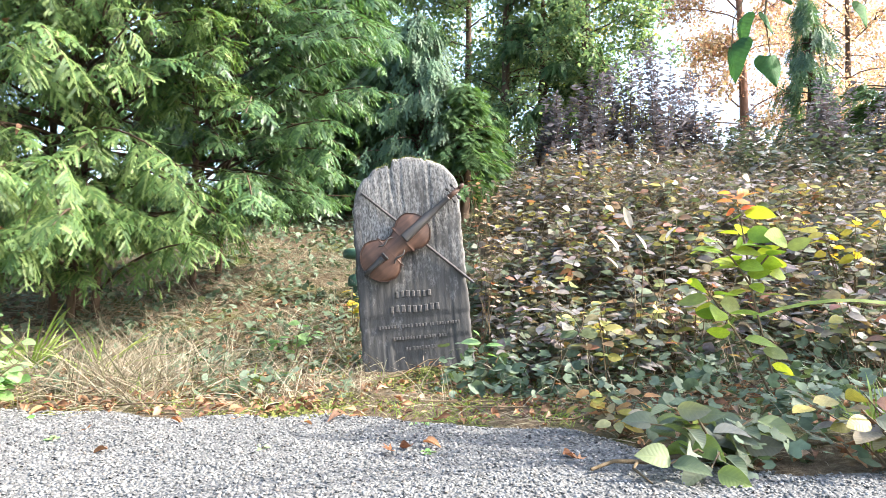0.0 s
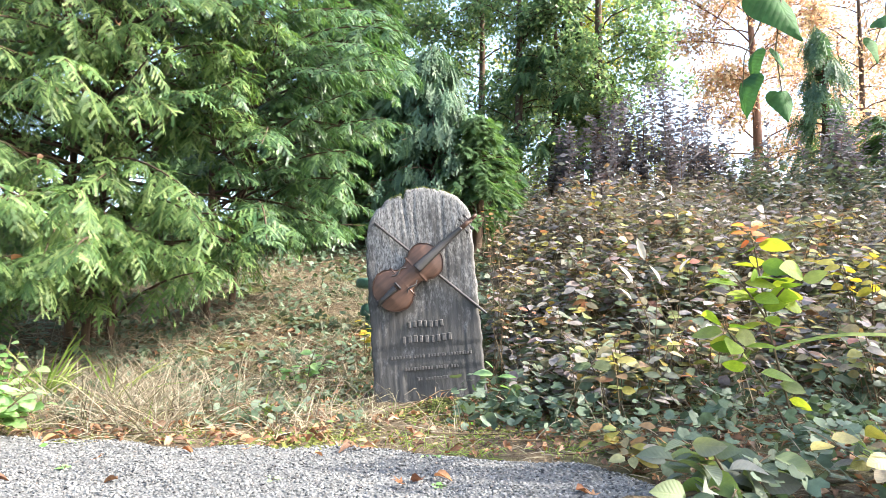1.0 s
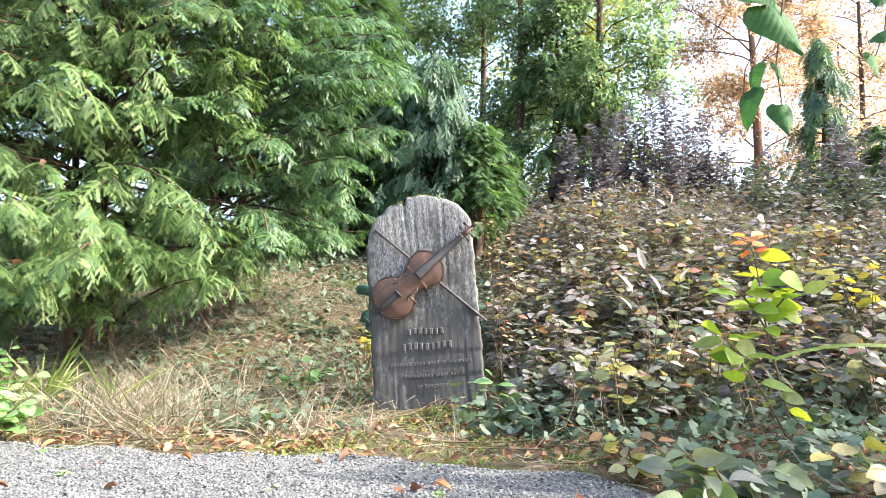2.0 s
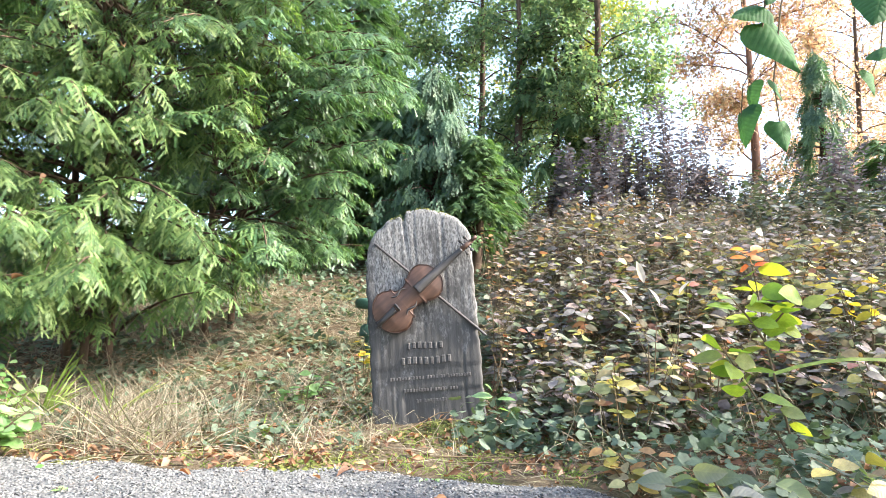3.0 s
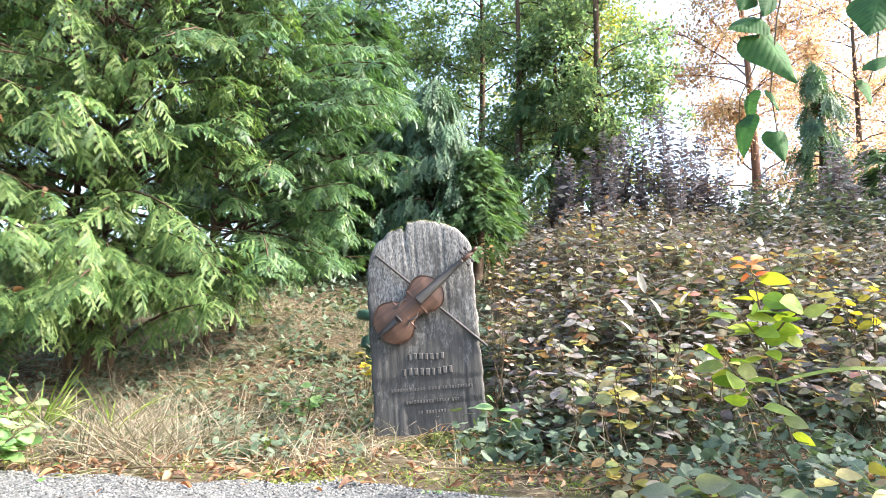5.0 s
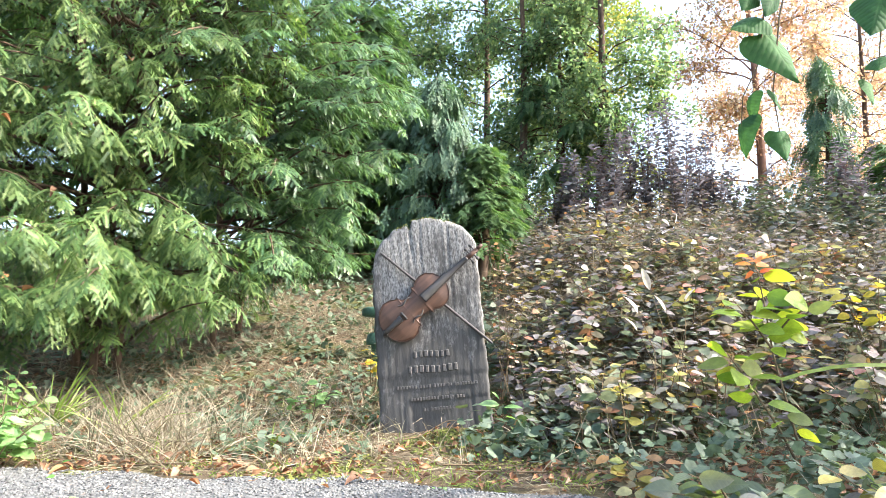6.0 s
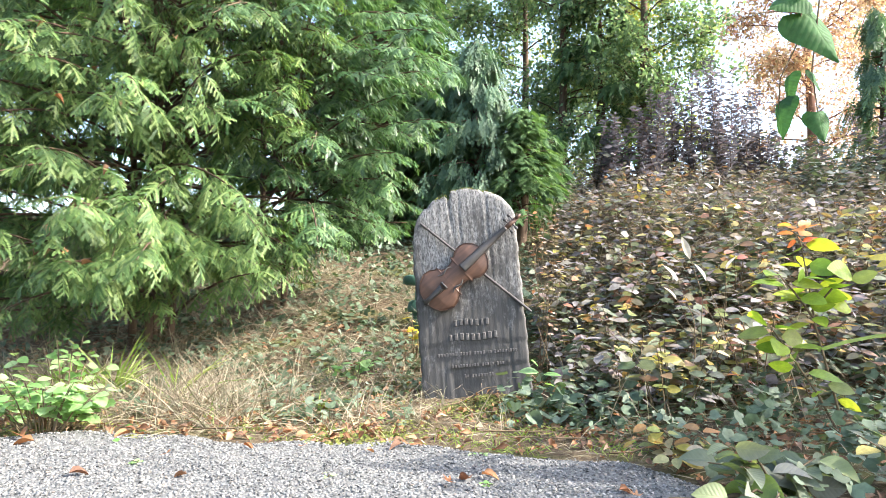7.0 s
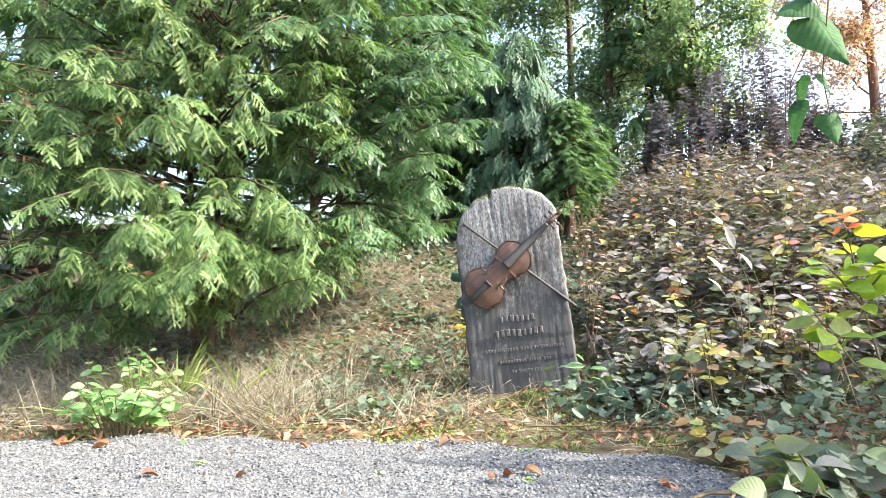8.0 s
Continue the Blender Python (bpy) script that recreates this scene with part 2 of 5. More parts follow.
M_DEADOB = leaf_mat("curled_dead_leaves", [(0.20, 0.085, 0.035), (0.30, 0.14, 0.06), (0.34, 0.20, 0.11), (0.11, 0.055, 0.035)], 0.2, 0.7, by_object=True, scale=60, tcol=(1.3, 1.0, 0.7))
M_PALE = leaf_mat("pale_dry_leaves", [(0.5, 0.44, 0.38), (0.62, 0.57, 0.5)], 0.3, 0.6, by_object=True, scale=40, tcol=(1, 1, 0.9))


# ---- mesh helpers ----
def mesh_np(name, V, F, smooth=False):
    """A mesh from an array of points and an array of faces of one size."""
    V, F = np.asarray(V, np.float32), np.asarray(F, np.int32)
    me = bpy.data.meshes.new(name)
    me.vertices.add(len(V))
    me.vertices.foreach_set("co", V.ravel())
    k = F.shape[1]
    me.loops.add(F.size)
    me.loops.foreach_set("vertex_index", F.ravel())
    me.polygons.add(len(F))
    me.polygons.foreach_set("loop_start", np.arange(0, F.size, k, dtype=np.int32))
    if smooth:
        me.polygons.foreach_set("use_smooth", np.ones(len(F), bool))
    me.update(calc_edges=True)
    return me


def part(name, me, material, parent=None, label="", kind=""):
    """Links a mesh or a bmesh as ONE object, under a thing or a part."""
    if isinstance(me, bmesh.types.BMesh):
        bm, me = me, bpy.data.meshes.new(name)
        bm.to_mesh(me)
        bm.free()
    if material and not me.materials:
        me.materials.append(material)
    ob = new(name, me)
    if parent:
        ob.parent = parent
    return tagged(ob, label, kind=kind)


def thing(name, m, label, category, group="", kind=""):
    ob = new(name)
    ob.empty_display_size = 0.05
    ob.matrix_basis = m
    return tagged(ob, label, category, group, kind)


def unit(v):
    return v / np.maximum(np.linalg.norm(v, axis=-1, keepdims=True), 1e-9)


def frames(d, up):
    """Rotations whose x points along d and whose z leans to up."""
    x = unit(np.asarray(d, float))
    y = unit(np.cross(np.broadcast_to(up, x.shape), x))
    return np.stack([x, y, np.cross(x, y)], axis=-1)


def bake(V, F, R, T, S=1.0):
    """Many copies of one small shape as points and faces of one mesh."""
    n = len(T)
    S = np.broadcast_to(np.asarray(S, float).reshape(-1, 1, 1) if np.ndim(S) else S, (n, 1, 1))
    P = np.einsum("nij,vj->nvi", R, V) * S + np.asarray(T)[:, None, :]
    G = F[None] + (np.arange(n) * len(V))[:, None, None]
    return P.reshape(-1, 3), G.reshape(-1, F.shape[1])


def join(pieces):
    V, F, o = [], [], 0
    for v, f in pieces:
        V.append(v)
        F.append(f + o)
        o += len(v)
    return np.concatenate(V), np.concatenate(F)


def tube(pts, radii, n=6):
    """A tapering tube along points."""
    pts = np.asarray(pts, float)
    t = unit(np.gradient(pts, axis=0))
    up = np.where(np.abs(t[:, 2:3]) > 0.9, np.array([[1.0, 0, 0]]), np.array([[0, 0, 1.0]]))
    a = unit(np.cross(t, up))
    b = np.cross(t, a)
    ang = np.linspace(0, 2 * np.pi, n, endpoint=False)
    ring = np.cos(ang)[None, :, None] * a[:, None] + np.sin(ang)[None, :, None] * b[:, None]
    V = (pts[:, None] + ring * np.broadcast_to(radii, (len(pts),))[:, None, None]).reshape(-1, 3)
    i = np.arange(len(pts) - 1)[:, None] * n
    j = np.arange(n)[None]
    F = np.stack([i + j, i + (j + 1) % n, i + n + (j + 1) % n, i + n + j], -1).reshape(-1, 4)
    return V, F


# small shapes: x runs along the leaf, z is its upper side
NEEDLE_V = np.array([[0, 0, 0], [0.35, 0.5, 0.0], [1, 0, -0.12], [0.35, -0.5, 0.0]])
NEEDLE_F = np.array([[0, 3, 2, 1]])


def oval_leaf(width=0.62, fold=0.12, droop=0.18, tip=1.0, n=4):
    """An oval leaf one unit long, folded on its midrib and drooping."""
    xs = np.linspace(0, 1, n + 1)
    prof = np.sin(np.pi * np.clip(xs, 0, 1) ** (0.8 * tip)) ** 0.75 * width / 2
    prof[0], prof[-1] = 0.02, 0.01
    V = []
    for x, p in zip(xs, prof):
        z = -droop * x * x
        V += [(x, p, z + fold * p * 2), (x, 0, z), (x, -p, z + fold * p * 2)]
    F = []
    for i in range(n):
        a = 3 * i
        F += [(a, a + 1, a + 4, a + 3), (a + 1, a + 2, a + 5, a + 4)]
    return np.array(V), np.array(F)


def lobed_leaf(lobes=5, depth=0.38, cup=0.12):
    """A lobed leaf (ivy, maple) one unit across, as quads round its foot."""
    k = lobes * 2
    ang = np.linspace(-2.3, 2.3, k + 1)
    r = np.where(np.arange(k + 1) % 2 == 1, 1.0, 1.0 - depth) * (0.62 + 0.38 * np.cos(ang / 1.6))
    V = [(0.25, 0, -0.0)] + [(0.25 + 0.6 * q * math.cos(a), 0.6 * q * math.sin(a), -cup * q * q + (0.05 if i % 2 else 0)) for i, (q, a) in enumerate(zip(r, ang))]
    F = [(0, i + 1, i + 2, i + 3) for i in range(0, k, 2)]
    return np.array(V), np.array(F)


def sstep(a, b, x):
    t = np.clip((x - a) / (b - a), 0, 1)
    return t * t * (3 - 2 * t)


def wob(x, y, s):
    """Cheap smooth unevenness, -1 to 1."""
    return (np.sin(1.7 * x * s + 0.6) * np.cos(1.3 * y * s + 1.1) + 0.6 * np.sin(3.1 * x * s - 2.2 * y * s) + 0.4 * np.cos(5.3 * y * s + 2.9 * x * s + 0.5)) / 2


# ---- ground ----
def gravel_edge(x):
    """How far north the gravel reaches at x."""
    return -0.86 - 0.10 * np.sin(2.3 * x + 0.4) * 0.5 - 0.05 * np.sin(6.1 * x) - 0.62 * sstep(0.40, 0.85, x) + 0.02 * np.sin(17 * x)


def ground_z(x, y):
    x, y = np.asarray(x, float), np.asarray(y, float)
    s = 0.25
    yy = np.minimum(y, 4.6 + 0.15 * (np.maximum(y, 4.6) - 4.6) ** 0.5)
    z = 0.30 * s * np.log1p(np.exp(np.clip(yy / s, -40, 40))) - 0.04
    z = z + 0.30 * sstep(0.2, 1.7, x) * sstep(-0.7, 1.2, y) + 0.06 * sstep(0.5, 1.2, x) * sstep(-2.2, -0.9, y)
    near = 1 - sstep(6, 14, np.hypot(x, y))
    bank = sstep(-0.9, -0.3, y)
    return z + near * bank * (0.03 * wob(x, y, 2.0) + 0.012 * wob(x, y, 7.0)) + 0.004 * near * wob(x, y, 5.0)


def sheet(xs, ys, height):
    X, Y = np.meshgrid(xs, ys)
    V = np.stack([X, Y, height(X, Y)], -1).reshape(-1, 3)
    nx = len(xs)
    i = (np.arange(len(ys) - 1)[:, None] * nx + np.arange(nx - 1)[None]).reshape(-1, 1)
    return V, np.concatenate([i, i + 1, i + nx + 1, i + nx], 1)


far = np.array([8, 12, 20, 40, 80, 160, 320, 640.0])
axis_x = np.concatenate([-far[::-1], np.arange(-6, 6.5, 0.09), far])
axis_y = np.concatenate([-far[::-1], np.arange(-6, 7.0, 0.09), far])
tagged(part("ground", mesh_np("ground", *sheet(axis_x, axis_y, ground_z), True), M_SOIL, label="sloping bank of soil, moss and leaf litter", kind="structure"), category="ground")


def gravel_z(x, y):
    return ground_z(x, y) + 0.016 * np.clip(np.minimum(gravel_edge(x) - y, y + 4.4 + 0.15 * np.sin(1.7 * x)) * 9, -1.6, 1) + 0.004 * wob(x, y, 9)


gx = np.concatenate([np.arange(-40, -5, 1.0), np.arange(-5, 2.0, 0.05), np.arange(2.0, 40, 1.0)])
gy = np.concatenate([np.arange(-5, -2.5, 0.12), np.arange(-2.5, -0.6, 0.04)])
tagged(part("gravel_path", mesh_np("gravel_path", *sheet(gx, gy, gravel_z), True), M_GRAVEL, label="path of light grey crushed gravel", kind="structure"), category="path")

# loose stones on the path
N = 35000
px = rng.uniform(-2.0, 1.25, N)
py = rng.uniform(-2.35, -0.72, N)
keep = py < gravel_edge(px) + rng.exponential(0.02, N) - 0.01
px, py = px[keep], py[keep]
OCT_V = np.array([[1, 0, 0], [-0.9, 0.1, 0], [0.1, 0.8, 0.1], [-0.1, -0.85, 0], [0.1, 0.1, 0.6], [0, 0, -0.6]])
OCT_F = np.array([[0, 2, 4], [2, 1, 4], [1, 3, 4], [3, 0, 4], [2, 0, 5], [3, 1, 5]])
sz = rng.uniform(0.0030, 0.0074, len(px))
pz = gravel_z(px, py) + sz * 0.2
dirs = rng.normal(size=(len(px), 3)) * (1, 1, 0.22)
peb = bake(OCT_V, OCT_F, frames(dirs, unit(rng.normal(size=(len(px), 3)) * 0.4 + (0, 0, 1))), np.stack([px, py, pz], 1), sz)
tagged(part("gravel", mesh_np("gravel", *peb), M_PEBBLE, label="loose grey and white gravel stones", kind="stuff"), category="gravel")


# ---- grave board with the violin ----
LEAN = pose(0, 0, -0.03, -0.5, -6.0, 0)     # the board leans to one side


def board_outline(x):
    """Height of the board's arched, chipped top over its width."""
    u = (x - 0.01) / 0.243
    arch = 0.80 + 0.200 * np.sqrt(np.clip(1 - np.abs(u) ** 2.3, 0, 1))
    notch = 0.030 * np.exp(-((x + 0.055) / 0.008) ** 2) + 0.010 * np.exp(-((x - 0.10) / 0.010) ** 2) + 0.008 * np.exp(-((x + 0.16) / 0.012) ** 2)
    return arch - notch - 0.016 * (1 - sstep(-0.062, -0.052, x)) + 0.003 * np.sin(57 * x) * np.sin(23 * x + 1) + 0.0012 * np.sin(140 * x + 1)


def build_board():
    stone = thing("gravestone", LEAN, "weathered grey wood-grained grave board leaning on the bank", "gravestone")
    nx, nz = 84, 96
    us = np.linspace(-1, 1, nx)
    vs = np.linspace(0, 1, nz)
    thick = 0.062
    V = []
    for side in (0, 1):
        for v in vs:
            for u in us:
                w = 0.252 - 0.010 * v + 0.0022 * math.sin(31 * v + 2 * side) + 0.0018 * math.sin(77 * v)
                x = u * w
                top = float(board_outline(x * 0.243 / (w + 0.001)))
                z = v * (top + 0.12) - 0.12
                edge = min(1 - abs(u), (1 - v) * 3.2)
                rnd = 0.010 * math.exp(-edge * 45)
                groove = 0.0
                if side == 0:
                    # planks' joints and long drying cracks
                    for gx0, d, zl, zh in ((-0.055, 0.010, 0.78, 1.0), (-0.145, 0.004, -0.1, 0.25), (0.004, 0.004, 0.40, 0.64), (0.115, 0.0035, 0.55, 1.0), (0.17, 0.003, 0.0, 0.5), (-0.2, 0.003, 0.3, 0.9), (0.05, 0.003, -0.1, 0.15), (-0.01, 0.003, 0.7, 1.0)):
                        if zl < z < zh:
                            f = min(1, (z - zl) * 9, (zh - z) * 9 + (0.3 if zh >= 1 else 0))
                            cx = gx0 + 0.004 * math.sin(z * 14 + gx0 * 50)
                            groove += d * max(0, f) * math.exp(-((x - cx) / 0.0042) ** 2)
                    groove += 0.0005 * math.sin(x * 190 + 2 * math.sin(z * 6)) + 0.0004 * math.sin(x * 430 + 1.5 * math.sin(z * 9)) * math.sin(z * 11 + 40 * x)
                    # a ledge across the board below the large letters
                    groove += 0.004 * float(sstep(0.285, 0.272, z)) if z < 0.3 else 0
                    if z < 0.19 and x > -0.115:
                        groove += 0.005 * float(sstep(0.19, 0.182, z)) * float(sstep(-0.115, -0.105, x))
                    groove += 0.005 * math.exp(-((z - 0.283) / 0.005) ** 2)
                y = -thick / 2 + rnd + groove if side == 0 else thick / 2 - rnd
                V.append((x, y, z))
    idx = lambda s, j, i: s * nx * nz + j * nx + i
    F = []
    for j in range(nz - 1):
        for i in range(nx - 1):
            F.append((idx(0, j, i), idx(0, j, i + 1), idx(0, j + 1, i + 1), idx(0, j + 1, i)))
            F.append((idx(1, j, i), idx(1, j + 1, i), idx(1, j + 1, i + 1), idx(1, j, i + 1)))
        F.append((idx(0, j, 0), idx(0, j + 1, 0), idx(1, j + 1, 0), idx(1, j, 0)))
        F.append((idx(0, j, nx - 1), idx(1, j, nx - 1), idx(1, j + 1, nx - 1), idx(0, j + 1, nx - 1)))
    for i in range(nx - 1):
        F.append((idx(0, nz - 1, i), idx(0, nz - 1, i + 1), idx(1, nz - 1, i + 1), idx(1, nz - 1, i)))
    part("board", mesh_np("board", V, F, True), M_SLAB, stone)
    # moss along the top edge
    n = 700
    mx = rng.uniform(-0.12, 0.16, n)
    mz = board_outline(mx) + rng.uniform(-0.012, 0.003, n)
    my = rng.uniform(-0.035, 0.03, n)
    d = rng.normal(size=(n, 3)) * (0.6, 0.6, 0.5) + (0, -0.2, 0.6)
    mv = bake(NEEDLE_V * (1, 0.5, 1), NEEDLE_F, frames(d, rng.normal(size=(n, 3))), np.stack([mx, my, mz], 1), rng.uniform(0.004, 0.010, n))
    part("moss", mesh_np("moss", *mv), M_MOSS, stone, "yellow-green moss", "stuff")
    return stone


def rounded_bar(w, h, d, bev=0.0015):
    bm = bmesh.new()
    bmesh.ops.create_cube(bm, size=1)
    bmesh.ops.scale(bm, vec=(w, d, h), verts=bm.verts)
    bmesh.ops.bevel(bm, geom=bm.edges[:], offset=min(bev, w / 3, h / 3), segments=1, affect="EDGES")
    return bm


def inscription(stone):
    """Two raised lines and three sunk ones, as bars of their size."""
    face = -0.031
    for z0, x0, x1, h, count, proud in ((0.383, -0.083, 0.085, 0.030, 7, 0.003), (0.317, -0.112, 0.118, 0.033, 9, 0.003)):
        pitch = (x1 - x0) / count
        for i in range(count):
            b = part("letter_bar", rounded_bar(pitch * (0.55 + 0.22 * ((i * 7) % 5) / 4), h, 0.012, 0.003), M_LETTER, stone)
            b.location = (x0 + pitch * (i + 0.5), face - proud + 0.001, z0 + 0.003 * math.sin(i))
    for z0, words in ((0.242, ((-0.168, -0.075), (-0.066, -0.012), (-0.003, 0.052), (0.061, 0.082), (0.091, 0.198))),
                      (0.188, ((-0.107, 0.020), (0.030, 0.088), (0.097, 0.135))),
                      (0.141, ((-0.054, -0.030), (-0.021, 0.085)))):
        for a, c in words:
            n = max(2, round((c - a) / 0.0125))
            for i in range(n):
                w = (c - a) / n
                b = part("letter_bar", rounded_bar(w * 0.68, 0.0125 + 0.003 * (i % 3 == 0), 0.006, 0.001), M_LETTER, stone)
                b.location = (a + w * (i + 0.5), face + 0.0015, z0)


def violin_width(s):
    """Half the body's width at s, 0 at its lower end and 1 at the neck."""
    keys = [(0, 0.0), (0.02, 0.040), (0.06, 0.066), (0.13, 0.090), (0.23, 0.1035), (0.32, 0.097), (0.37, 0.084), (0.395, 0.081), (0.408, 0.087), (0.416, 0.070), (0.45, 0.057), (0.50, 0.053), (0.56, 0.054), (0.61, 0.060), (0.628, 0.076), (0.64, 0.070), (0.66, 0.070), (0.72, 0.083), (0.80, 0.0875), (0.88, 0.080), (0.95, 0.055), (0.985, 0.032), (1, 0.0)]
    return float(np.interp(s, [k[0] for k in keys], [k[1] for k in keys]))


def slab_of(stations, half, z0, z1, arch=0.0, grow=0.0, across=12):
    """A plate between z0 and z1 whose outline is mirrored on x; arched on top."""
    V, F = [], []
    n = across + 1
    for s in stations:
        w = half(s) + grow
        for layer in (0, 1):
            for k in range(n):
                u = -1 + 2 * k / across
                z = z0 if layer == 0 else z1 + arch * (1 - u * u) * min(1, 6 * min(s, 1 - s))
                V.append((s * 0.356, u * w, z))
    m = 2 * n
    for i in range(len(stations) - 1):
        a = i * m
        for k in range(across):
            F.append((a + n + k, a + m + n + k, a + m + n + k + 1, a + n + k + 1))
            F.append((a + k, a + k + 1, a + m + k + 1, a + m + k))
        F.append((a, a + m, a + m + n, a + n))
        F.append((a + across, a + n + across, a + m + n + across, a + m + across))
    return np.array(V), np.array(F)


def loft(sections):
    """A solid from rectangles (x, half width, z low, z high) along x."""
    V, F = [], []
    for x, w, a, b in sections:
        V += [(x, -w, a), (x, w, a), (x, w * 0.8, b), (x, -w * 0.8, b)]
    for i in range(len(sections) - 1):
        for k in range(4):
            F.append((4 * i + k, 4 * i + (k + 1) % 4, 4 * i + 4 + (k + 1) % 4, 4 * i + 4 + k))
    e = 4 * len(sections) - 4
    F += [(3, 2, 1, 0), (e, e + 1, e + 2, e + 3)]
    return mesh_np("loft", V, F)


def strip(pts, r, n=6):
    return mesh_np("strip", *tube(pts, r, n), True)


def build_violin():
    """x runs from the lower end to the scroll, z away from the board."""
    base = LEAN @ Matrix.Translation((-0.197, -0.032, 0.487)) @ Matrix.Rotation(radians(-38.2), 4, "Y") @ Matrix.Rotation(radians(90), 4, "X")
    vio = thing("violin", base, "brown bronze-like violin mounted across the grave board", "violin")
    st = np.concatenate([np.linspace(0, 0.05, 8), np.linspace(0.065, 0.37, 18), np.linspace(0.38, 0.44, 16), np.linspace(0.455, 0.60, 10), np.linspace(0.61, 0.665, 14), np.linspace(0.69, 0.95, 16), np.linspace(0.96, 1, 7)])
    part("ribs", mesh_np("ribs", *slab_of(st, violin_width, 0.0, 0.034, 0, -0.004)), M_RIM, vio, "dark sides of the body")
    part("top_plate", mesh_np("top_plate", *slab_of(st, violin_width, 0.034, 0.0385, 0.013), True), M_VIOLIN, vio)
    # raised rim all round the top
    for sgn in (1, -1):
        pts = [(s * 0.356, sgn * (violin_width(s) - 0.0015), 0.0395) for s in st]
        part("edge_binding", strip(pts, 0.0022, 5), M_RIM, vio)
    for sgn in (1, -1):
        pts = [(0.125 + 0.072 * t, sgn * (0.052 - 0.016 * t + 0.0075 * math.sin(2 * math.pi * (t - 0.5))), 0.0490 + 0.0015 * math.sin(math.pi * t)) for t in np.linspace(0, 1, 14)]
        part("f_hole", strip(pts, [0.0020 + 0.0022 * math.sin(math.pi * t) for t in np.linspace(0, 1, 14)], 6), M_EBONY, vio)
    part("neck", loft([(0.325, 0.017, 0.018, 0.046), (0.36, 0.014, 0.020, 0.047), (0.42, 0.0125, 0.030, 0.047), (0.50, 0.0115, 0.034, 0.047)]), M_RIM, vio)
    part("fingerboard", loft([(0.228, 0.0225, 0.060, 0.069), (0.235, 0.0225, 0.053, 0.069), (0.36, 0.0175, 0.049, 0.060), (0.492, 0.0125, 0.045, 0.052), (0.497, 0.0125, 0.045, 0.054)]), M_EBONY, vio, "dark fingerboard")
    part("tailpiece", loft([(0.004, 0.011, 0.042, 0.052), (0.03, 0.0105, 0.053, 0.060), (0.07, 0.0125, 0.058, 0.066), (0.098, 0.0145, 0.060, 0.068), (0.102, 0.013, 0.061, 0.067)]), M_EBONY, vio, "dark tailpiece")
    part("bridge", loft([(0.112, 0.021, 0.046, 0.074), (0.121, 0.019, 0.046, 0.077)]), M_EBONY, vio)
    part("end_pin", strip([(-0.012, 0, 0.02), (0.004, 0, 0.02)], 0.006, 8), M_EBONY, vio)
    part("saddle", loft([(-0.003, 0.018, 0.030, 0.043), (0.010, 0.018, 0.030, 0.044)]), M_EBONY, vio)
    part("peg_box", loft([(0.497, 0.0125, 0.026, 0.047), (0.53, 0.0115, 0.018, 0.044), (0.562, 0.0095, 0.014, 0.038)]), M_VIOLIN, vio)
    turns = np.linspace(0, 4.0 * math.pi, 26)
    pts = [(0.573 + (0.016 - 0.0009 * a) * math.cos(a + 2.6), 0, 0.028 + (0.016 - 0.0009 * a) * math.sin(a + 2.6)) for a in turns]
    part("scroll", strip(pts, np.linspace(0.009, 0.006, 26), 8), M_VIOLIN, vio, "curled scroll")
    for i, x in enumerate((0.508, 0.521, 0.534, 0.548)):
        s = 1 if i % 2 else -1
        peg = part("tuning_peg", strip([(x, -s * 0.016, 0.034), (x, s * 0.014, 0.034), (x, s * 0.024, 0.034)], [0.003, 0.0038, 0.003], 8), M_EBONY, vio)
        part("peg_head", strip([(x, s * 0.022, 0.034), (x, s * 0.026, 0.034), (x, s * 0.036, 0.034), (x, s * 0.040, 0.034)], [0.002, 0.007, 0.008, 0.003], 8), M_EBONY, peg)
    return vio


def build_bow():
    a, b = Vector((-0.189, -0.040, 0.850)), Vector((0.268, -0.040, 0.416))
    d = (b - a)
    L = d.length
    base = LEAN @ Matrix.Translation(a) @ Matrix.Rotation(math.atan2(-d.z, d.x), 4, "Y") @ Matrix.Rotation(radians(90), 4, "X")
    bow = thing("violin_bow", base, "dark violin bow fixed slantwise behind the violin", "violin bow")
    part("stick", strip([(0, 0, 0), (L * 0.3, 0, 0.002), (L * 0.7, 0, 0.002), (L, 0, 0)], [0.005, 0.0055, 0.006, 0.006], 8), M_EBONY, bow)
    part("bow_hair", loft([(0.01, 0.004, -0.012, -0.009), (L - 0.09, 0.004, -0.012, -0.009)]), M_RIM, bow)
    part("frog", loft([(L - 0.10, 0.006, -0.012, 0.003), (L - 0.09, 0.007, -0.02, 0.004), (L - 0.04, 0.007, -0.02, 0.004), (L - 0.035, 0.006, -0.014, 0.003)]), M_EBONY, bow)
    part("screw_button", strip([(L, 0, 0), (L + 0.012, 0, 0)], 0.0055, 8), M_EBONY, bow)
    part("tip", loft([(-0.006, 0.004, -0.014, 0.003), (0.012, 0.0045, -0.010, 0.004)]), M_EBONY, bow)
    return bow


board = build_board()
inscription(board)
build_violin()
build_bow()


def lathe(profile, n=24):
    V, F = [], []
    for r, z in profile:
        for k in range(n):
            a = 2 * math.pi * k / n
            V.append((r * math.cos(a), r * math.sin(a), z))
    for i in range(len(profile) - 1):
        for k in range(n):
            F.append((i * n + k, i * n + (k + 1) % n, i * n + n + (k + 1) % n, i * n + n + k))
    return mesh_np("lathe", V, F, True)


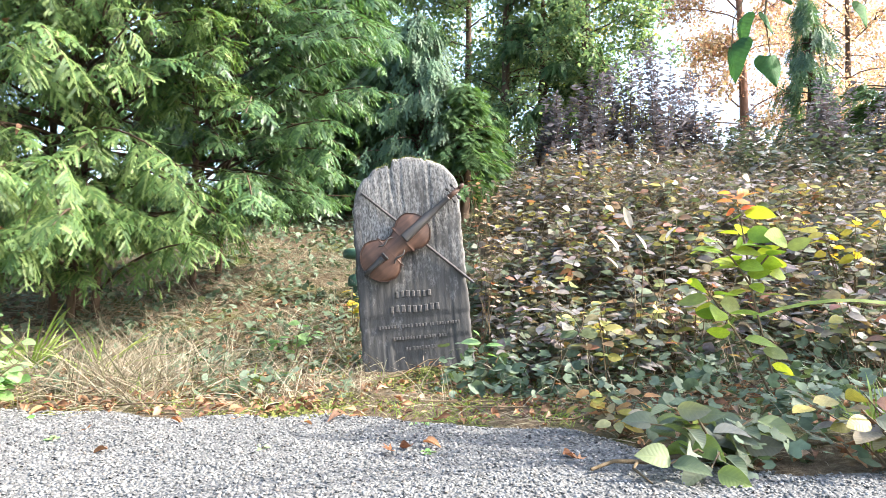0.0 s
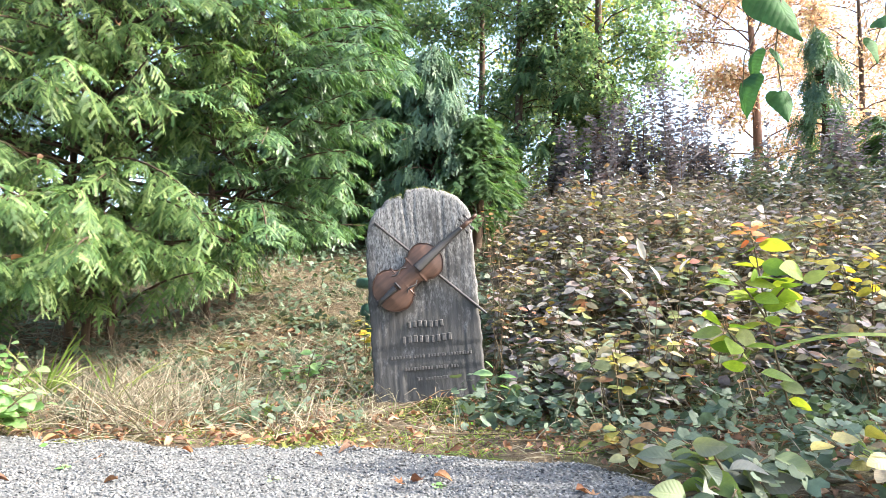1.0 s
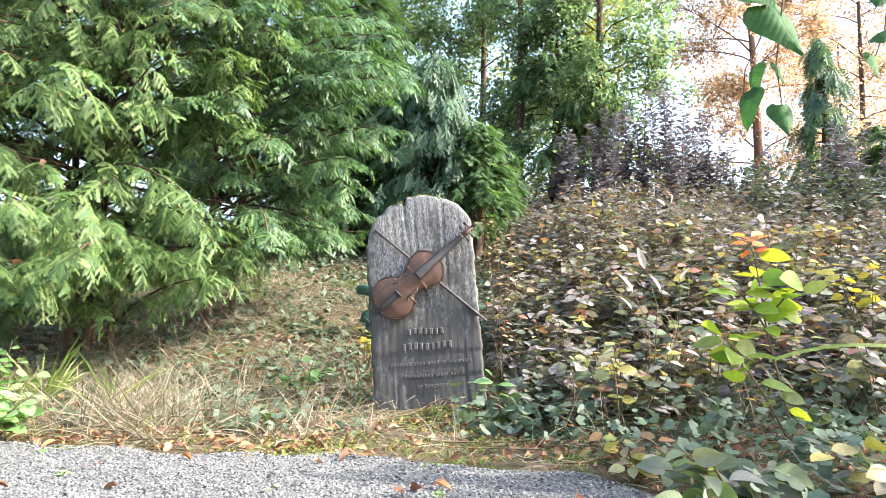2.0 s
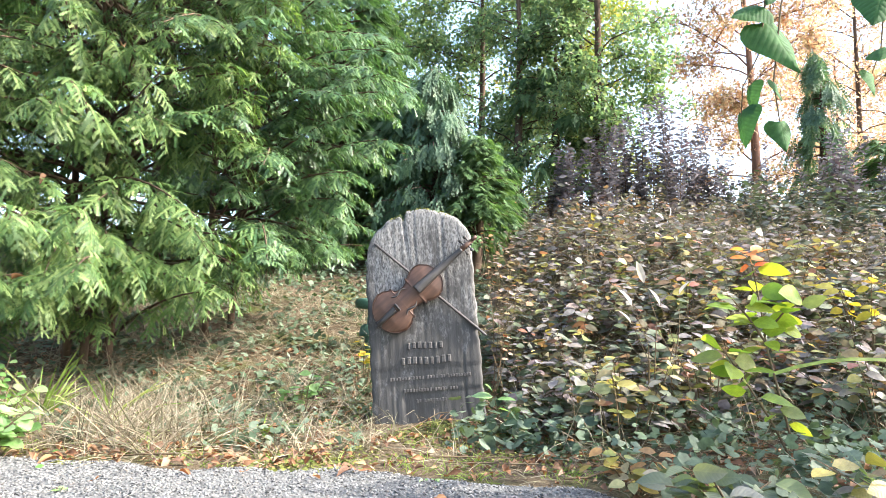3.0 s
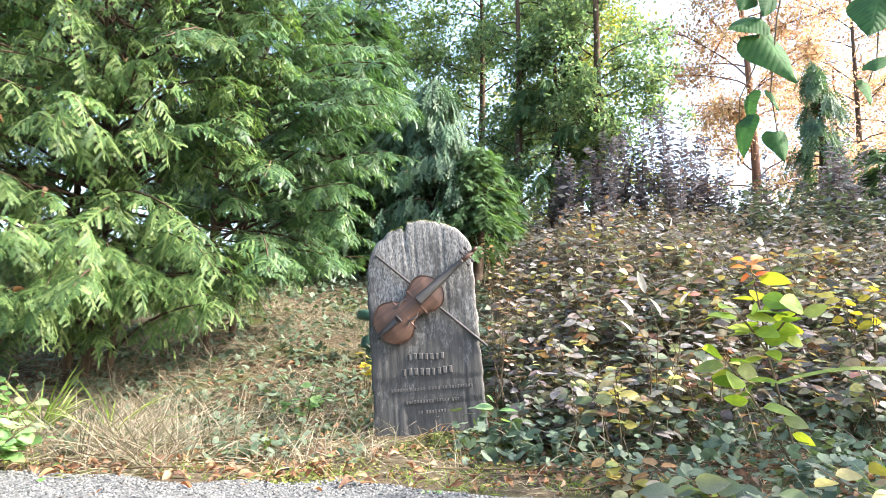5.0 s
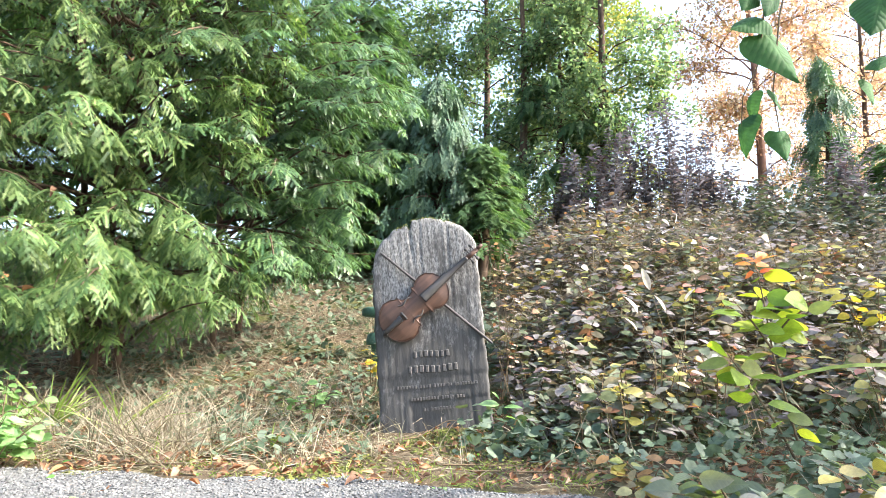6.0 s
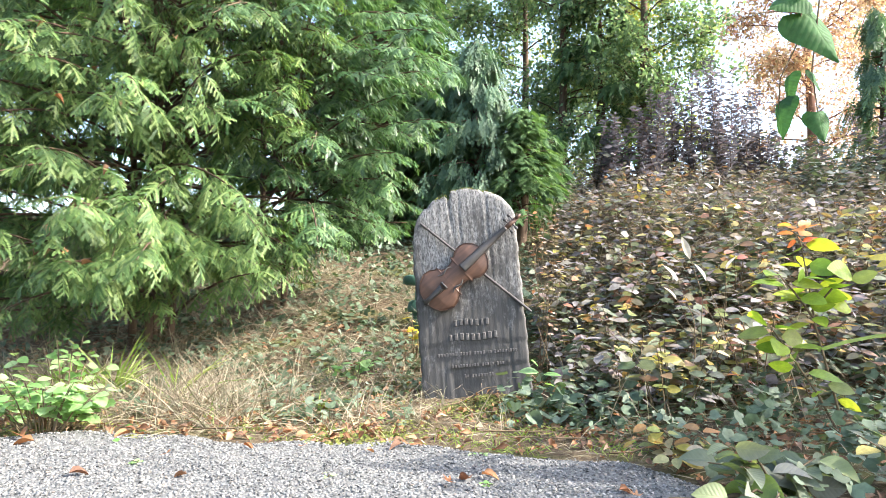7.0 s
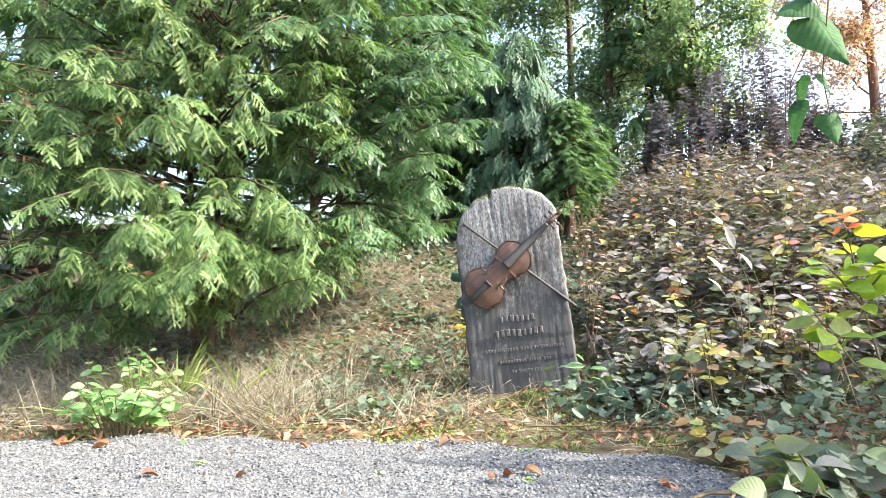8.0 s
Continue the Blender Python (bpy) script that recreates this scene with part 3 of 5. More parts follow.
def build_path_light():
    x, y = -0.385, 1.0
    z = float(ground_z(x, y))
    lamp = thing("path_light", pose(x, y, z + 0.10, 0, 3, 20), "low green enamelled path light behind the grave board", "lamp")
    part("post", lathe([(0.001, -0.16), (0.045, -0.16), (0.045, 0.02), (0.036, 0.05), (0.036, 0.17), (0.04, 0.18), (0.001, 0.18)]), M_GREENMETAL, lamp)
    part("collar", lathe([(0.037, 0.0), (0.075, 0.0), (0.078, 0.02), (0.072, 0.06), (0.05, 0.075), (0.037, 0.075)]), M_GREENMETAL, lamp)
    part("cap", lathe([(0.036, 0.165), (0.10, 0.165), (0.115, 0.172), (0.118, 0.195), (0.113, 0.215), (0.09, 0.225), (0.001, 0.232)]), M_GREENMETAL, lamp)


build_path_light()


# ---- conifers ----
def comb_twig(o, d, up, length, pitch, needle, r, droop=0.0):
    """One twig with two ranks of pointed needles, all joined to its rib."""
    n = max(3, int(length / pitch))
    d = unit(np.asarray(d, float))
    side = unit(np.cross(up, d))
    ts = np.linspace(0, 1, n + 1)
    rib = o + d * (ts * length)[:, None] + np.array([0, 0, -1.0]) * (droop * (ts * length) ** 2)[:, None]
    grow = np.minimum(1.0, 0.55 + 3.0 * ts[:-1]) * np.minimum(1.0, 0.45 + 4.0 * (1 - ts[:-1]))
    V, F = [rib], []
    for k, sg in enumerate((1, -1)):
        ln = needle * grow * r.uniform(0.8, 1.15, n)
        tip = rib[:-1] + d * (ln * r.uniform(0.35, 0.75, n))[:, None] + side * sg * ln[:, None] + np.asarray(up) * (ln * r.uniform(-0.15, 0.3, n))[:, None]
        V.append(tip)
        i = np.arange(n)
        t = n + 1 + k * n + i
        F.append(np.stack([i, i + 1, t] if sg == 1 else [i + 1, i, t], 1))
    return np.concatenate(V), np.concatenate(F)


def yew_frond(seed, length=0.25, pitch=0.0074, needle=0.0125):
    """A drooping side branch: an axis with fingers of needles on both sides."""
    r = np.random.default_rng(seed)
    up = np.array([0, 0, 1.0])
    pieces = [comb_twig(np.array([length * 0.30, 0, 0]), (1, 0, 0), up, length * 0.70, pitch, needle, r)]
    x, s = 0.03, 1
    while x < length * 0.9:
        ang = radians(r.uniform(38, 62)) * s
        tl = (0.090 - 0.24 * abs(x - 0.08)) * r.uniform(0.6, 1.25)
        tilt = unit(up + r.normal(size=3) * 0.22)
        pieces.append(comb_twig(np.array([x, 0, 0]), (math.cos(ang), math.sin(ang), r.uniform(-0.35, 0.1)), tilt, max(0.03, tl), pitch, needle, r, r.uniform(1.0, 4.5)))
        x += r.uniform(0.013, 0.023)
        s = -s
    V, F = join(pieces)
    tv = tube([(0, 0, 0), (length * 0.5, 0, 0), (length, 0, 0)], [0.0022, 0.0015, 0.0005], 3)

    def sag(v):
        v = v.copy()
        v[:, 2] -= 1.6 * v[:, 0] ** 2 + 2.0 * v[:, 1] ** 2
        return v
    return (sag(V), F), (sag(tv[0]), tv[1])


YEW_FRONDS = [yew_frond(s) for s in range(7)]


def grow_yew(label, centre, seed, stems, height, boughs, lowest, highest, az_range, reach_of, hem, edge, back, mat, hang=1.0):
    """A many-stemmed yew: long boughs in tiers, each a plate of drooping fronds.
    hem: least height of a tip over the ground at x; edge: the furthest x at a height; back: the furthest y."""
    r = np.random.default_rng(seed)
    C = np.array(centre)
    gz = float(ground_z(*C))
    tree = thing("yew_tree", pose(0, 0, 0), label, "tree")
    lines = []
    for i in range(stems):
        a = i * 6.3 / stems + 0.3
        p = np.array([C[0] + 0.10 * math.cos(a), C[1] + 0.10 * math.sin(a), gz - 0.1])
        lean = np.array([0.14 * math.cos(a), 0.14 * math.sin(a)])
        lines.append(np.array([p + np.array([lean[0] * t * t * 2.0, lean[1] * t * t * 2.0, height * t]) for t in np.linspace(0, 1, 9)]))
        part("trunk", mesh_np("trunk", *tube(lines[-1], np.linspace(0.024, 0.008, 9), 8), True), M_BARK, tree)
    limbs, rows = [], [[] for _ in YEW_FRONDS]
    ts = np.linspace(0, 1, 10)
    for k in range(boughs):
        z0 = gz + lowest + (highest - lowest) * (k + r.uniform(0, 1)) / boughs
        az = az_range[0] + (az_range[1] - az_range[0]) * ((k * 0.618 + 0.13 * r.uniform()) % 1.0)
        reach = reach_of(az) * r.choice([r.uniform(0.50, 0.85), r.uniform(0.85, 1.08)])
        stem = lines[r.integers(stems)]
        o = np.array([np.interp(z0, stem[:, 2], stem[:, j]) for j in range(3)])
        rise, sag, bend = r.uniform(0.10, 0.42), r.uniform(0.22, 0.50), r.uniform(-0.22, 0.22)
        d = np.array([math.cos(az), math.sin(az)])
        for _ in range(14):
            pts = np.array([[o[0] + (d[0] - d[1] * bend * t) * reach * t, o[1] + (d[1] + d[0] * bend * t) * reach * t, o[2] + reach * (rise * t * 1.5 - sag * t * t)] for t in ts])
            if pts[-1][0] < edge(pts[-1][2]) and pts[-1][1] < back:
                break
            reach *= 0.92
        if pts[-1][2] < ground_z(pts[-1][0], pts[-1][1]) + hem(pts[-1][0]):
            continue
        limbs.append(tube(pts, np.linspace(0.011, 0.0022, 10), 5))
        fwd = math.atan2(d[1] + d[0] * bend, d[0] - d[1] * bend)
        slope = (pts[-1][2] - pts[-3][2]) / max(0.05, np.hypot(*(pts[-1] - pts[-3])[:2]))
        t, sg = 0.42, 1
        while t < 1.0:
            p = np.array([np.interp(t, ts, pts[:, j]) for j in range(3)])
            ang = fwd + sg * r.uniform(0.55, 1.05)
            S = (1.02 - 0.48 * t) * r.uniform(0.7, 1.25)
            e = p + np.array([math.cos(ang), math.sin(ang), -0.35]) * 0.27 * S
            if e[2] > ground_z(e[0], e[1]) + hem(e[0]) - 0.06 and e[0] < edge(e[2]) + 0.10 and e[1] < back + 0.1:
                rows[r.integers(len(rows))].append((p, (math.cos(ang), math.sin(ang), r.uniform(-1.0, 0.15) * hang + r.uniform(-0.2, 0.2)), S))
            t += 0.046 / max(0.6, reach) * r.uniform(0.7, 1.3)
            sg = -sg
        rows[r.integers(len(rows))].append((pts[-2], (math.cos(fwd), math.sin(fwd), slope + 0.25), 0.8))
    part("branchwork", mesh_np("branchwork", *join(limbs), True), M_BARK, tree, kind="stuff")
    needles, twigs = [], []
    for (nv, tv), row in zip(YEW_FRONDS, rows):
        P, D, S = (np.array([q[i] for q in row]) for i in range(3))
        R = frames(D, np.array([0, 0, 1.0]) + r.normal(size=(len(P), 3)) * 0.20)
        needles.append(bake(*nv, R, P, S))
        twigs.append(bake(*tv, R, P, S))
    part("crown", mesh_np("crown", *join(needles)), mat, tree, kind="stuff")
    part("twig_mass", mesh_np("twig_mass", *join(twigs)), M_TWIG, tree, kind="stuff")
    return [q for row in rows for q in row]


def fern_spray(n=16, length=1.0, angle=40):
    """A flat scale-leaved spray one unit long."""
    P, D, L = [], [], []
    r = np.random.default_rng(n)
    for i, a in enumerate(np.linspace(0.05, 0.97, n)):
        for s in (1, -1):
            g = radians(angle + r.uniform(-10, 10)) * s
            P.append((a, 0, -0.12 * a * a))
            D.append((math.cos(g), math.sin(g), -0.1 + r.uniform(-0.15, 0.1)))
            L.append((0.30 * (1 - a) ** 0.7 + 0.07) * r.uniform(0.8, 1.2))
    P.append((0, 0, 0)); D.append((1, 0, -0.1)); L.append(1.0)
    V, F = bake(NEEDLE_V * (1, 0.19, 1), NEEDLE_F, frames(np.array(D), np.array([0, 0, 1.0])), np.array(P), np.array(L))
    return V, F


def cord_spray(seed):
    """A hanging cord one unit long with short cords beside it."""
    r = np.random.default_rng(seed)
    up = np.array([0, 0, 1.0])
    pieces = [comb_twig(np.zeros(3), (1, 0, -0.05), up, 1.0, 0.12, 0.055, r)]
    for i, a in enumerate((0.1, 0.25, 0.4, 0.55, 0.7)):
        g = radians(r.uniform(18, 38)) * (1 if i % 2 else -1)
        pieces.append(comb_twig(np.array([a, 0, 0]), (math.cos(g), math.sin(g), r.uniform(-0.2, 0.2)), up, 0.42 - 0.25 * a, 0.12, 0.05, r))
    return join(pieces)


CORD = cord_spray(5)
FERN_B, FERN_C = fern_spray(10, angle=48), fern_spray(6, angle=45)


YEW_FRONT = grow_yew("large spreading yew with dense drooping green needle sprays", (-1.88, 0.62), 301, 4, 3.2, 190, 0.16, 2.30, (-2.7, 0.0),
                     lambda az: 1.15 + 0.22 * max(0.0, math.cos(az + 1.2)), lambda x: 0.27 if x < -1.3 else 0.36, lambda z: -0.86 + 0.07 * math.sin(7 * z), 0.75, M_YEW)
grow_yew("dark yew with long level boughs behind the spreading yew", (-1.45, 1.35), 302, 3, 3.4, 120, 0.20, 2.75, (-1.30, 0.16),
         lambda az: 1.15 + 0.62 * max(0.0, math.cos(az + 0.25)), lambda x: 0.24 if x < -0.75 else 0.50, lambda z: -0.60 if z < 0.95 else -0.46 if z < 1.35 else -0.06 - 0.75 * abs(z - 1.68), 1.9, M_DEEPYEW, 0.45)


def grow_conifer(name, label, x, y, height, radius, mat, hang, count, spray=0.28, seed=1, low=0.1, top_frac=0.12):
    """A conifer of tapering outline. hang: 0 level sprays, 1 sprays that hang straight down."""
    r = np.random.default_rng(seed)
    gz = float(ground_z(x, y))
    tree = thing(name, pose(x, y, gz), label, "tree")
    tp = np.array([[0.05 * math.sin(3 * t), 0.04 * math.sin(2 * t + 1), height * t - 0.08] for t in np.linspace(0, 1, 10)])
    part("trunk", mesh_np("trunk", *tube(tp, np.linspace(0.035 + 0.022 * height, 0.008, 10), 8), True), M_BARK, tree)
    limbs, P, D, S = [], [], [], []
    nl = max(24, count // 22)
    for k in range(nl):
        f = low + (0.99 - low) * (k / nl) ** 0.85
        z0 = height * f
        az = r.uniform(0, 2 * math.pi)
        reach = radius * (top_frac + (1 - top_frac) * (1 - f) ** 0.75) * r.uniform(0.65, 1.12)
        d = np.array([math.cos(az), math.sin(az)])
        sag = r.uniform(0.25, 0.6) * (0.6 + 0.6 * hang)
        ts = np.linspace(0, 1, 6)
        pts = np.array([[tp[0, 0] + d[0] * reach * t, d[1] * reach * t, z0 + reach * (0.35 * t - sag * t * t)] for t in ts])
        limbs.append(tube(pts, np.linspace(0.012, 0.003, 6), 4))
        for _ in range(22):
            t = r.uniform(0.15, 1) ** 0.7
            p = np.array([np.interp(t, ts, pts[:, j]) for j in range(3)]) + r.normal(size=3) * 0.03
            a2 = az + r.choice([-1, 1]) * r.uniform(0.1, 1.1)
            lev = np.array([math.cos(a2), math.sin(a2), r.uniform(-0.4, 0.1)])
            dv = lev * (1 - hang) + np.array([0.25 * math.cos(a2), 0.25 * math.sin(a2), -1]) * hang
            P.append(p); D.append(dv); S.append(spray * r.uniform(0.6, 1.25))
    part("branchwork", mesh_np("branchwork", *join(limbs), True), M_BARK, tree, kind="stuff")
    P, D, S = np.array(P), np.array(D), np.array(S)
    up = np.stack([P[:, 0], P[:, 1], np.full(len(P), 0.25)], 1) if hang > 0.5 else np.array([0, 0, 1.0]) + r.normal(size=(len(P), 3)) * 0.3
    V, F = bake(*(CORD if hang > 0.5 else FERN_B if spray < 0.2 else FERN_C), frames(D, up + r.normal(size=(len(P), 3)) * 0.15), P, S)
    part("crown", mesh_np("crown", V, F), mat, tree, kind="stuff")
    return tree


grow_conifer("weeping_cypress", "slender blue-green weeping cypress with hanging sprays", -0.12, 3.35, 2.02, 0.74, M_CYPRESS, 0.82, 3100, 0.24, 11, 0.06, 0.10)
grow_conifer("young_spruce", "young green spruce with level drooping branches", 0.30, 3.15, 1.28, 0.50, M_SPRUCE, 0.25, 2000, 0.13, 12, 0.20, 0.22)
grow_conifer("dark_conifer", "dense dark green conifer behind the bank", -1.15, 4.1, 2.9, 1.2, M_DARKYEW, 0.3, 3000, 0.24, 13, 0.03, 0.30)
grow_conifer("dark_conifer", "dense dark green conifer behind the yew", -2.9, 3.6, 3.8, 1.6, M_DARKYEW, 0.3, 2200, 0.34, 14, 0.03, 0.4)
grow_conifer("dark_conifer", "dark conifer standing in the shade", -4.8, 2.6, 3.6, 1.7, M_DARKYEW, 0.3, 800, 0.42, 15, 0.03, 0.4)
# dark backdrop added to close the gap where the yew's inner shade belongs
grow_conifer("dark_conifer", "added low dark conifer standing in for the shade under the yew", -3.3, 0.9, 2.6, 1.1, M_DARKYEW, 0.3, 1200, 0.30, 18, 0.02, 0.4)
grow_conifer("dark_conifer", "low dark conifer with branches down to the ivy", -0.62, 3.75, 1.7, 0.80, M_DARKYEW, 0.4, 2200, 0.20, 19, 0.0, 0.35)
grow_conifer("dark_conifer", "low dark conifer with branches down to the ivy", -1.9, 3.2, 2.0, 0.95, M_DARKYEW, 0.4, 2000, 0.22, 20, 0.0, 0.35)
grow_conifer("dark_conifer", "low dark conifer in the shade behind the spruce", 0.45, 4.3, 1.0, 0.55, M_DARKYEW, 0.4, 1000, 0.20, 31, 0.0, 0.5)
grow_conifer("dark_conifer", "tall dark green conifer behind the weeping cypress", -0.95, 5.3, 2.7, 1.1, M_DARKYEW, 0.35, 1300, 0.28, 29, 0.05, 0.35)
grow_conifer("weeping_cypress", "blue-green weeping cypress on the crest of the bank", 4.75, 5.3, 2.35, 0.48, M_CYPRESS, 0.80, 900, 0.27, 16, 0.10, 0.25)
grow_conifer("dark_conifer", "low dark bushy evergreen on the crest", 5.45, 4.9, 1.2, 0.62, M_DARKYEW, 0.25, 800, 0.20, 32, 0.0, 0.5)
grow_conifer("dark_conifer", "dark conifer with open drooping branches", 1.55, 6.6, 3.3, 1.1, M_DARKYEW, 0.5, 620, 0.36, 17, 0.22, 0.35)


# ---- broad-leaved trees ----
def grow_tree(name, label, x, y, height, spread, mat, leaves, leaf=0.07, seed=1, crown_low=0.35, bark=None, trunk_r=0.08, lean=0.0):
    r = np.random.default_rng(seed)
    gz = float(ground_z(x, y))
    tree = thing(name, pose(x, y, gz), label, "tree")
    tp = np.array([[lean * t + 0.06 * math.sin(4 * t), 0.06 * math.sin(3 * t + 1), height * 0.92 * t - 0.1] for t in np.linspace(0, 1, 12)])
    part("trunk", mesh_np("trunk", *tube(tp, np.linspace(trunk_r, trunk_r * 0.2, 12), 9), True), bark or M_BARK, tree)
    limbs, tips = [], []
    for k in range(26):
        f = crown_low + (0.97 - crown_low) * k / 26
        o = np.array([np.interp(f, np.linspace(0, 1, 12), tp[:, j]) for j in range(3)])
        az = r.uniform(0, 2 * math.pi)
        L = spread * (0.55 + 0.45 * math.sin(math.pi * min(1, (f - crown_low) / (1 - crown_low) * 0.8 + 0.2))) * r.uniform(0.6, 1.1)
        d = np.array([math.cos(az), math.sin(az), r.uniform(0.1, 0.8)])
        pts = np.array([o + d * L * t + np.array([0, 0, -0.25 * L * t * t]) + 0.05 * L * np.sin([7 * t + k, 5 * t + 2 * k, 3 * t]) for t in np.linspace(0, 1, 7)])
        limbs.append(tube(pts, np.linspace(trunk_r * 0.17, 0.004, 7), 5))
        for j in range(9):
            t = r.uniform(0.3, 1)
            p = np.array([np.interp(t, np.linspace(0, 1, 7), pts[:, q]) for q in range(3)])
            e = p + r.normal(size=3) * (0.30, 0.30, 0.22) * spread * 0.55
            limbs.append(tube([p, (p + e) / 2 + (0, 0, 0.04), e], [0.008, 0.005, 0.003], 3))
            tips.append((p, e))
    part("branchwork", mesh_np("branchwork", *join(limbs), True), bark or M_BARK, tree, kind="stuff")
    A = np.array([t[0] for t in tips]); B = np.array([t[1] for t in tips])
    i = r.integers(0, len(tips), leaves)
    t = r.uniform(0.15, 1.1, (leaves, 1))
    P = A[i] * (1 - t) + B[i] * t + r.normal(size=(leaves, 3)) * 0.075 * spread
    D = r.normal(size=(leaves, 3)) * (1, 1, 0.6) + (0, 0, -0.45)
    V, F = bake(NEEDLE_V * (1, 0.62, 1), NEEDLE_F, frames(D, r.normal(size=(leaves, 3)) * 0.7 + (0, 0, 1)), P, leaf * r.uniform(0.6, 1.25, leaves))
    part("crown", mesh_np("crown", V, F), mat, tree, kind="stuff")
    return tree


grow_tree("broadleaf_tree", "ivy-clad tree with small green leaves", 2.05, 6.1, 6.0, 1.25, M_GREENLEAF, 19000, 0.07, 21, 0.22)
grow_tree("broadleaf_tree", "light green tree in thin autumn leaf", 0.5, 7.6, 6.6, 1.7, M_GREENLEAF, 22000, 0.08, 22, 0.15)
grow_tree("broadleaf_tree", "tree with yellowing leaves behind the conifers", 2.5, 9.5, 6.4, 1.9, M_YELLEAF, 13000, 0.085, 23, 0.06)
grow_tree("broadleaf_tree", "light green tree in thin autumn leaf", -1.6, 7.8, 6.6, 1.9, M_GREENLEAF, 20000, 0.085, 24, 0.12)
grow_tree("broadleaf_tree", "light green tree behind the dark conifers", -4.4, 7.0, 5.2, 1.9, M_GREENLEAF, 10000, 0.09, 28, 0.12)
grow_tree("broadleaf_tree", "slim tree with light green and yellowing leaves", 1.0, 6.6, 5.6, 1.2, M_GREENLEAF, 9000, 0.07, 30, 0.10)
grow_tree("autumn_tree", "tree in orange and russet autumn leaf with a reddish trunk", 4.75, 7.0, 5.6, 1.5, M_AUTUMN, 21000, 0.058, 25, 0.16, M_BARK_RED, 0.085, -0.25)
grow_tree("autumn_tree", "tree in thin orange autumn leaf", 7.2, 8.5, 6.2, 2.1, M_AUTUMN, 19000, 0.064, 26, 0.12, M_BARK, 0.07)
grow_tree("autumn_tree", "pale orange tree in thin autumn leaf", 8.6, 11.5, 5.4, 1.8, M_AUTUMN, 5000, 0.075, 27, 0.28, M_BARK, 0.08)


# ---- plants of the bank ----
OVAL = oval_leaf(0.55, 0.08, 0.14, n=3)


IVY = lobed_leaf(5, 0.13, 0.10)
MAPLE = lobed_leaf(5, 0.55, -0.25)
FLAT = np.array([0, 0, 1.0])


def on_ground(x, y, up=0.0):
    return np.stack([x, y, ground_z(x, y) + up], -1)


def leafy_stems(pts, heights, leaf, per, r, arch=0.6, lean=(0, 0)):
    """Arching stems with leaves set in pairs: tubes, and the leaves' places, ways and sizes."""
    tubes, P, D, S = [], [], [], []
    ts = np.linspace(0, 1, 5)
    for p, h in zip(pts, heights):
        a = r.uniform(0, 2 * math.pi)
        out = np.array([math.cos(a) + lean[0], math.sin(a) + lean[1], 0]) * h * arch * r.uniform(0.3, 1)
        line = np.array([p + out * t * t + np.array([0, 0, h * (t - 0.22 * t * t)]) for t in ts])
        tubes.append(tube(line, np.linspace(0.0028, 0.001, 5), 3))
        for j in range(per):
            t = 0.30 + 0.70 * (j + r.uniform(0, 0.6)) / per
            q = np.array([np.interp(t, ts, line[:, k]) for k in range(3)])
            b = a + (math.pi / 2 if j % 2 else -math.pi / 2) + r.normal() * 0.7
            P.append(q)
            D.append((math.cos(b), math.sin(b), r.uniform(-0.38, 0.32)))
            S.append(leaf * r.uniform(0.5, 1.3))
    return tubes, np.array(P), np.array(D), np.array(S)


def thicket(name, label, category, n, xr, yr, height, leaf, per, mat, seed, keep=None, shape=OVAL, arch=0.6):
    r = np.random.default_rng(seed)
    x, y = r.uniform(*xr, n), r.uniform(*yr, n)
    if keep is not None:
        k = keep(x, y)
        x, y = x[k], y[k]
    h = height * r.uniform(0.4, 1.5, len(x)) * (0.95 + 0.5 * wob(x, y, 2.5))
    tubes, P, D, S = leafy_stems(on_ground(x, y, -0.01), h, leaf, per, r, arch)
    t = thing(name, pose(0, 0, 0), label, category, kind="stuff")
    part("stem_mass", mesh_np("stem_mass", *join(tubes)), M_TWIG, t, kind="stuff")
    V, F = bake(*shape, frames(D, FLAT + np.array([0, -0.20, 0]) + r.normal(size=(len(P), 3)) * 0.45), P, S)
    part("foliage", mesh_np("foliage", V, F, True), mat, t, kind="stuff")
    return t


M_BANKFAR = leaf_mat("far_shrub_leaves", [(0.0, (0.085, 0.105, 0.06)), (0.25, (0.13, 0.125, 0.105)), (0.5, (0.18, 0.16, 0.16)), (0.7, (0.235, 0.21, 0.22)), (0.85, (0.15, 0.16, 0.075)), (1.0, (0.28, 0.15, 0.09))], 0.32, 0.6, scale=40, spec=0.25, tcol=(1.1, 1.05, 0.85))
M_DARKLEAF = leaf_mat("dark_shrub_leaves", [(0.04, 0.06, 0.045), (0.065, 0.085, 0.07), (0.10, 0.115, 0.105)], 0.2, 0.55, scale=30)

SMALL_OVAL = oval_leaf(0.58, 0.08, 0.14, n=2)
thicket("low_shrubs", "tangle of low shrubs with grey-green and pinkish oval leaves", "shrub", 900, (0.34, 3.0), (-0.42, 1.3), 0.27, 0.068, 11, M_BANK, 31,
        lambda x, y: (y > -0.40 + 0.16 * np.sin(5 * x)) & (x > 0.36 - 0.06 * y))
thicket("low_shrubs", "tangle of low shrubs in mauve-brown autumn leaf", "shrub", 1700, (0.35, 5.5), (1.2, 4.6), 0.34, 0.070, 12, M_BANKFAR, 32, lambda x, y: (x > 0.3 + 0.12 * y), SMALL_OVAL)
thicket("low_shrubs", "mauve-brown low shrubs along the crest", "shrub", 380, (0.9, 8.0), (4.4, 6.2), 0.42, 0.08, 12, M_BANKFAR, 33, None, SMALL_OVAL)
thicket("dark_shrubs", "low dark blue-green shrubs along the crest", "shrub", 620, (3.1, 7.5), (3.1, 4.5), 0.62, 0.075, 14, M_DARKLEAF, 34, None, SMALL_OVAL)


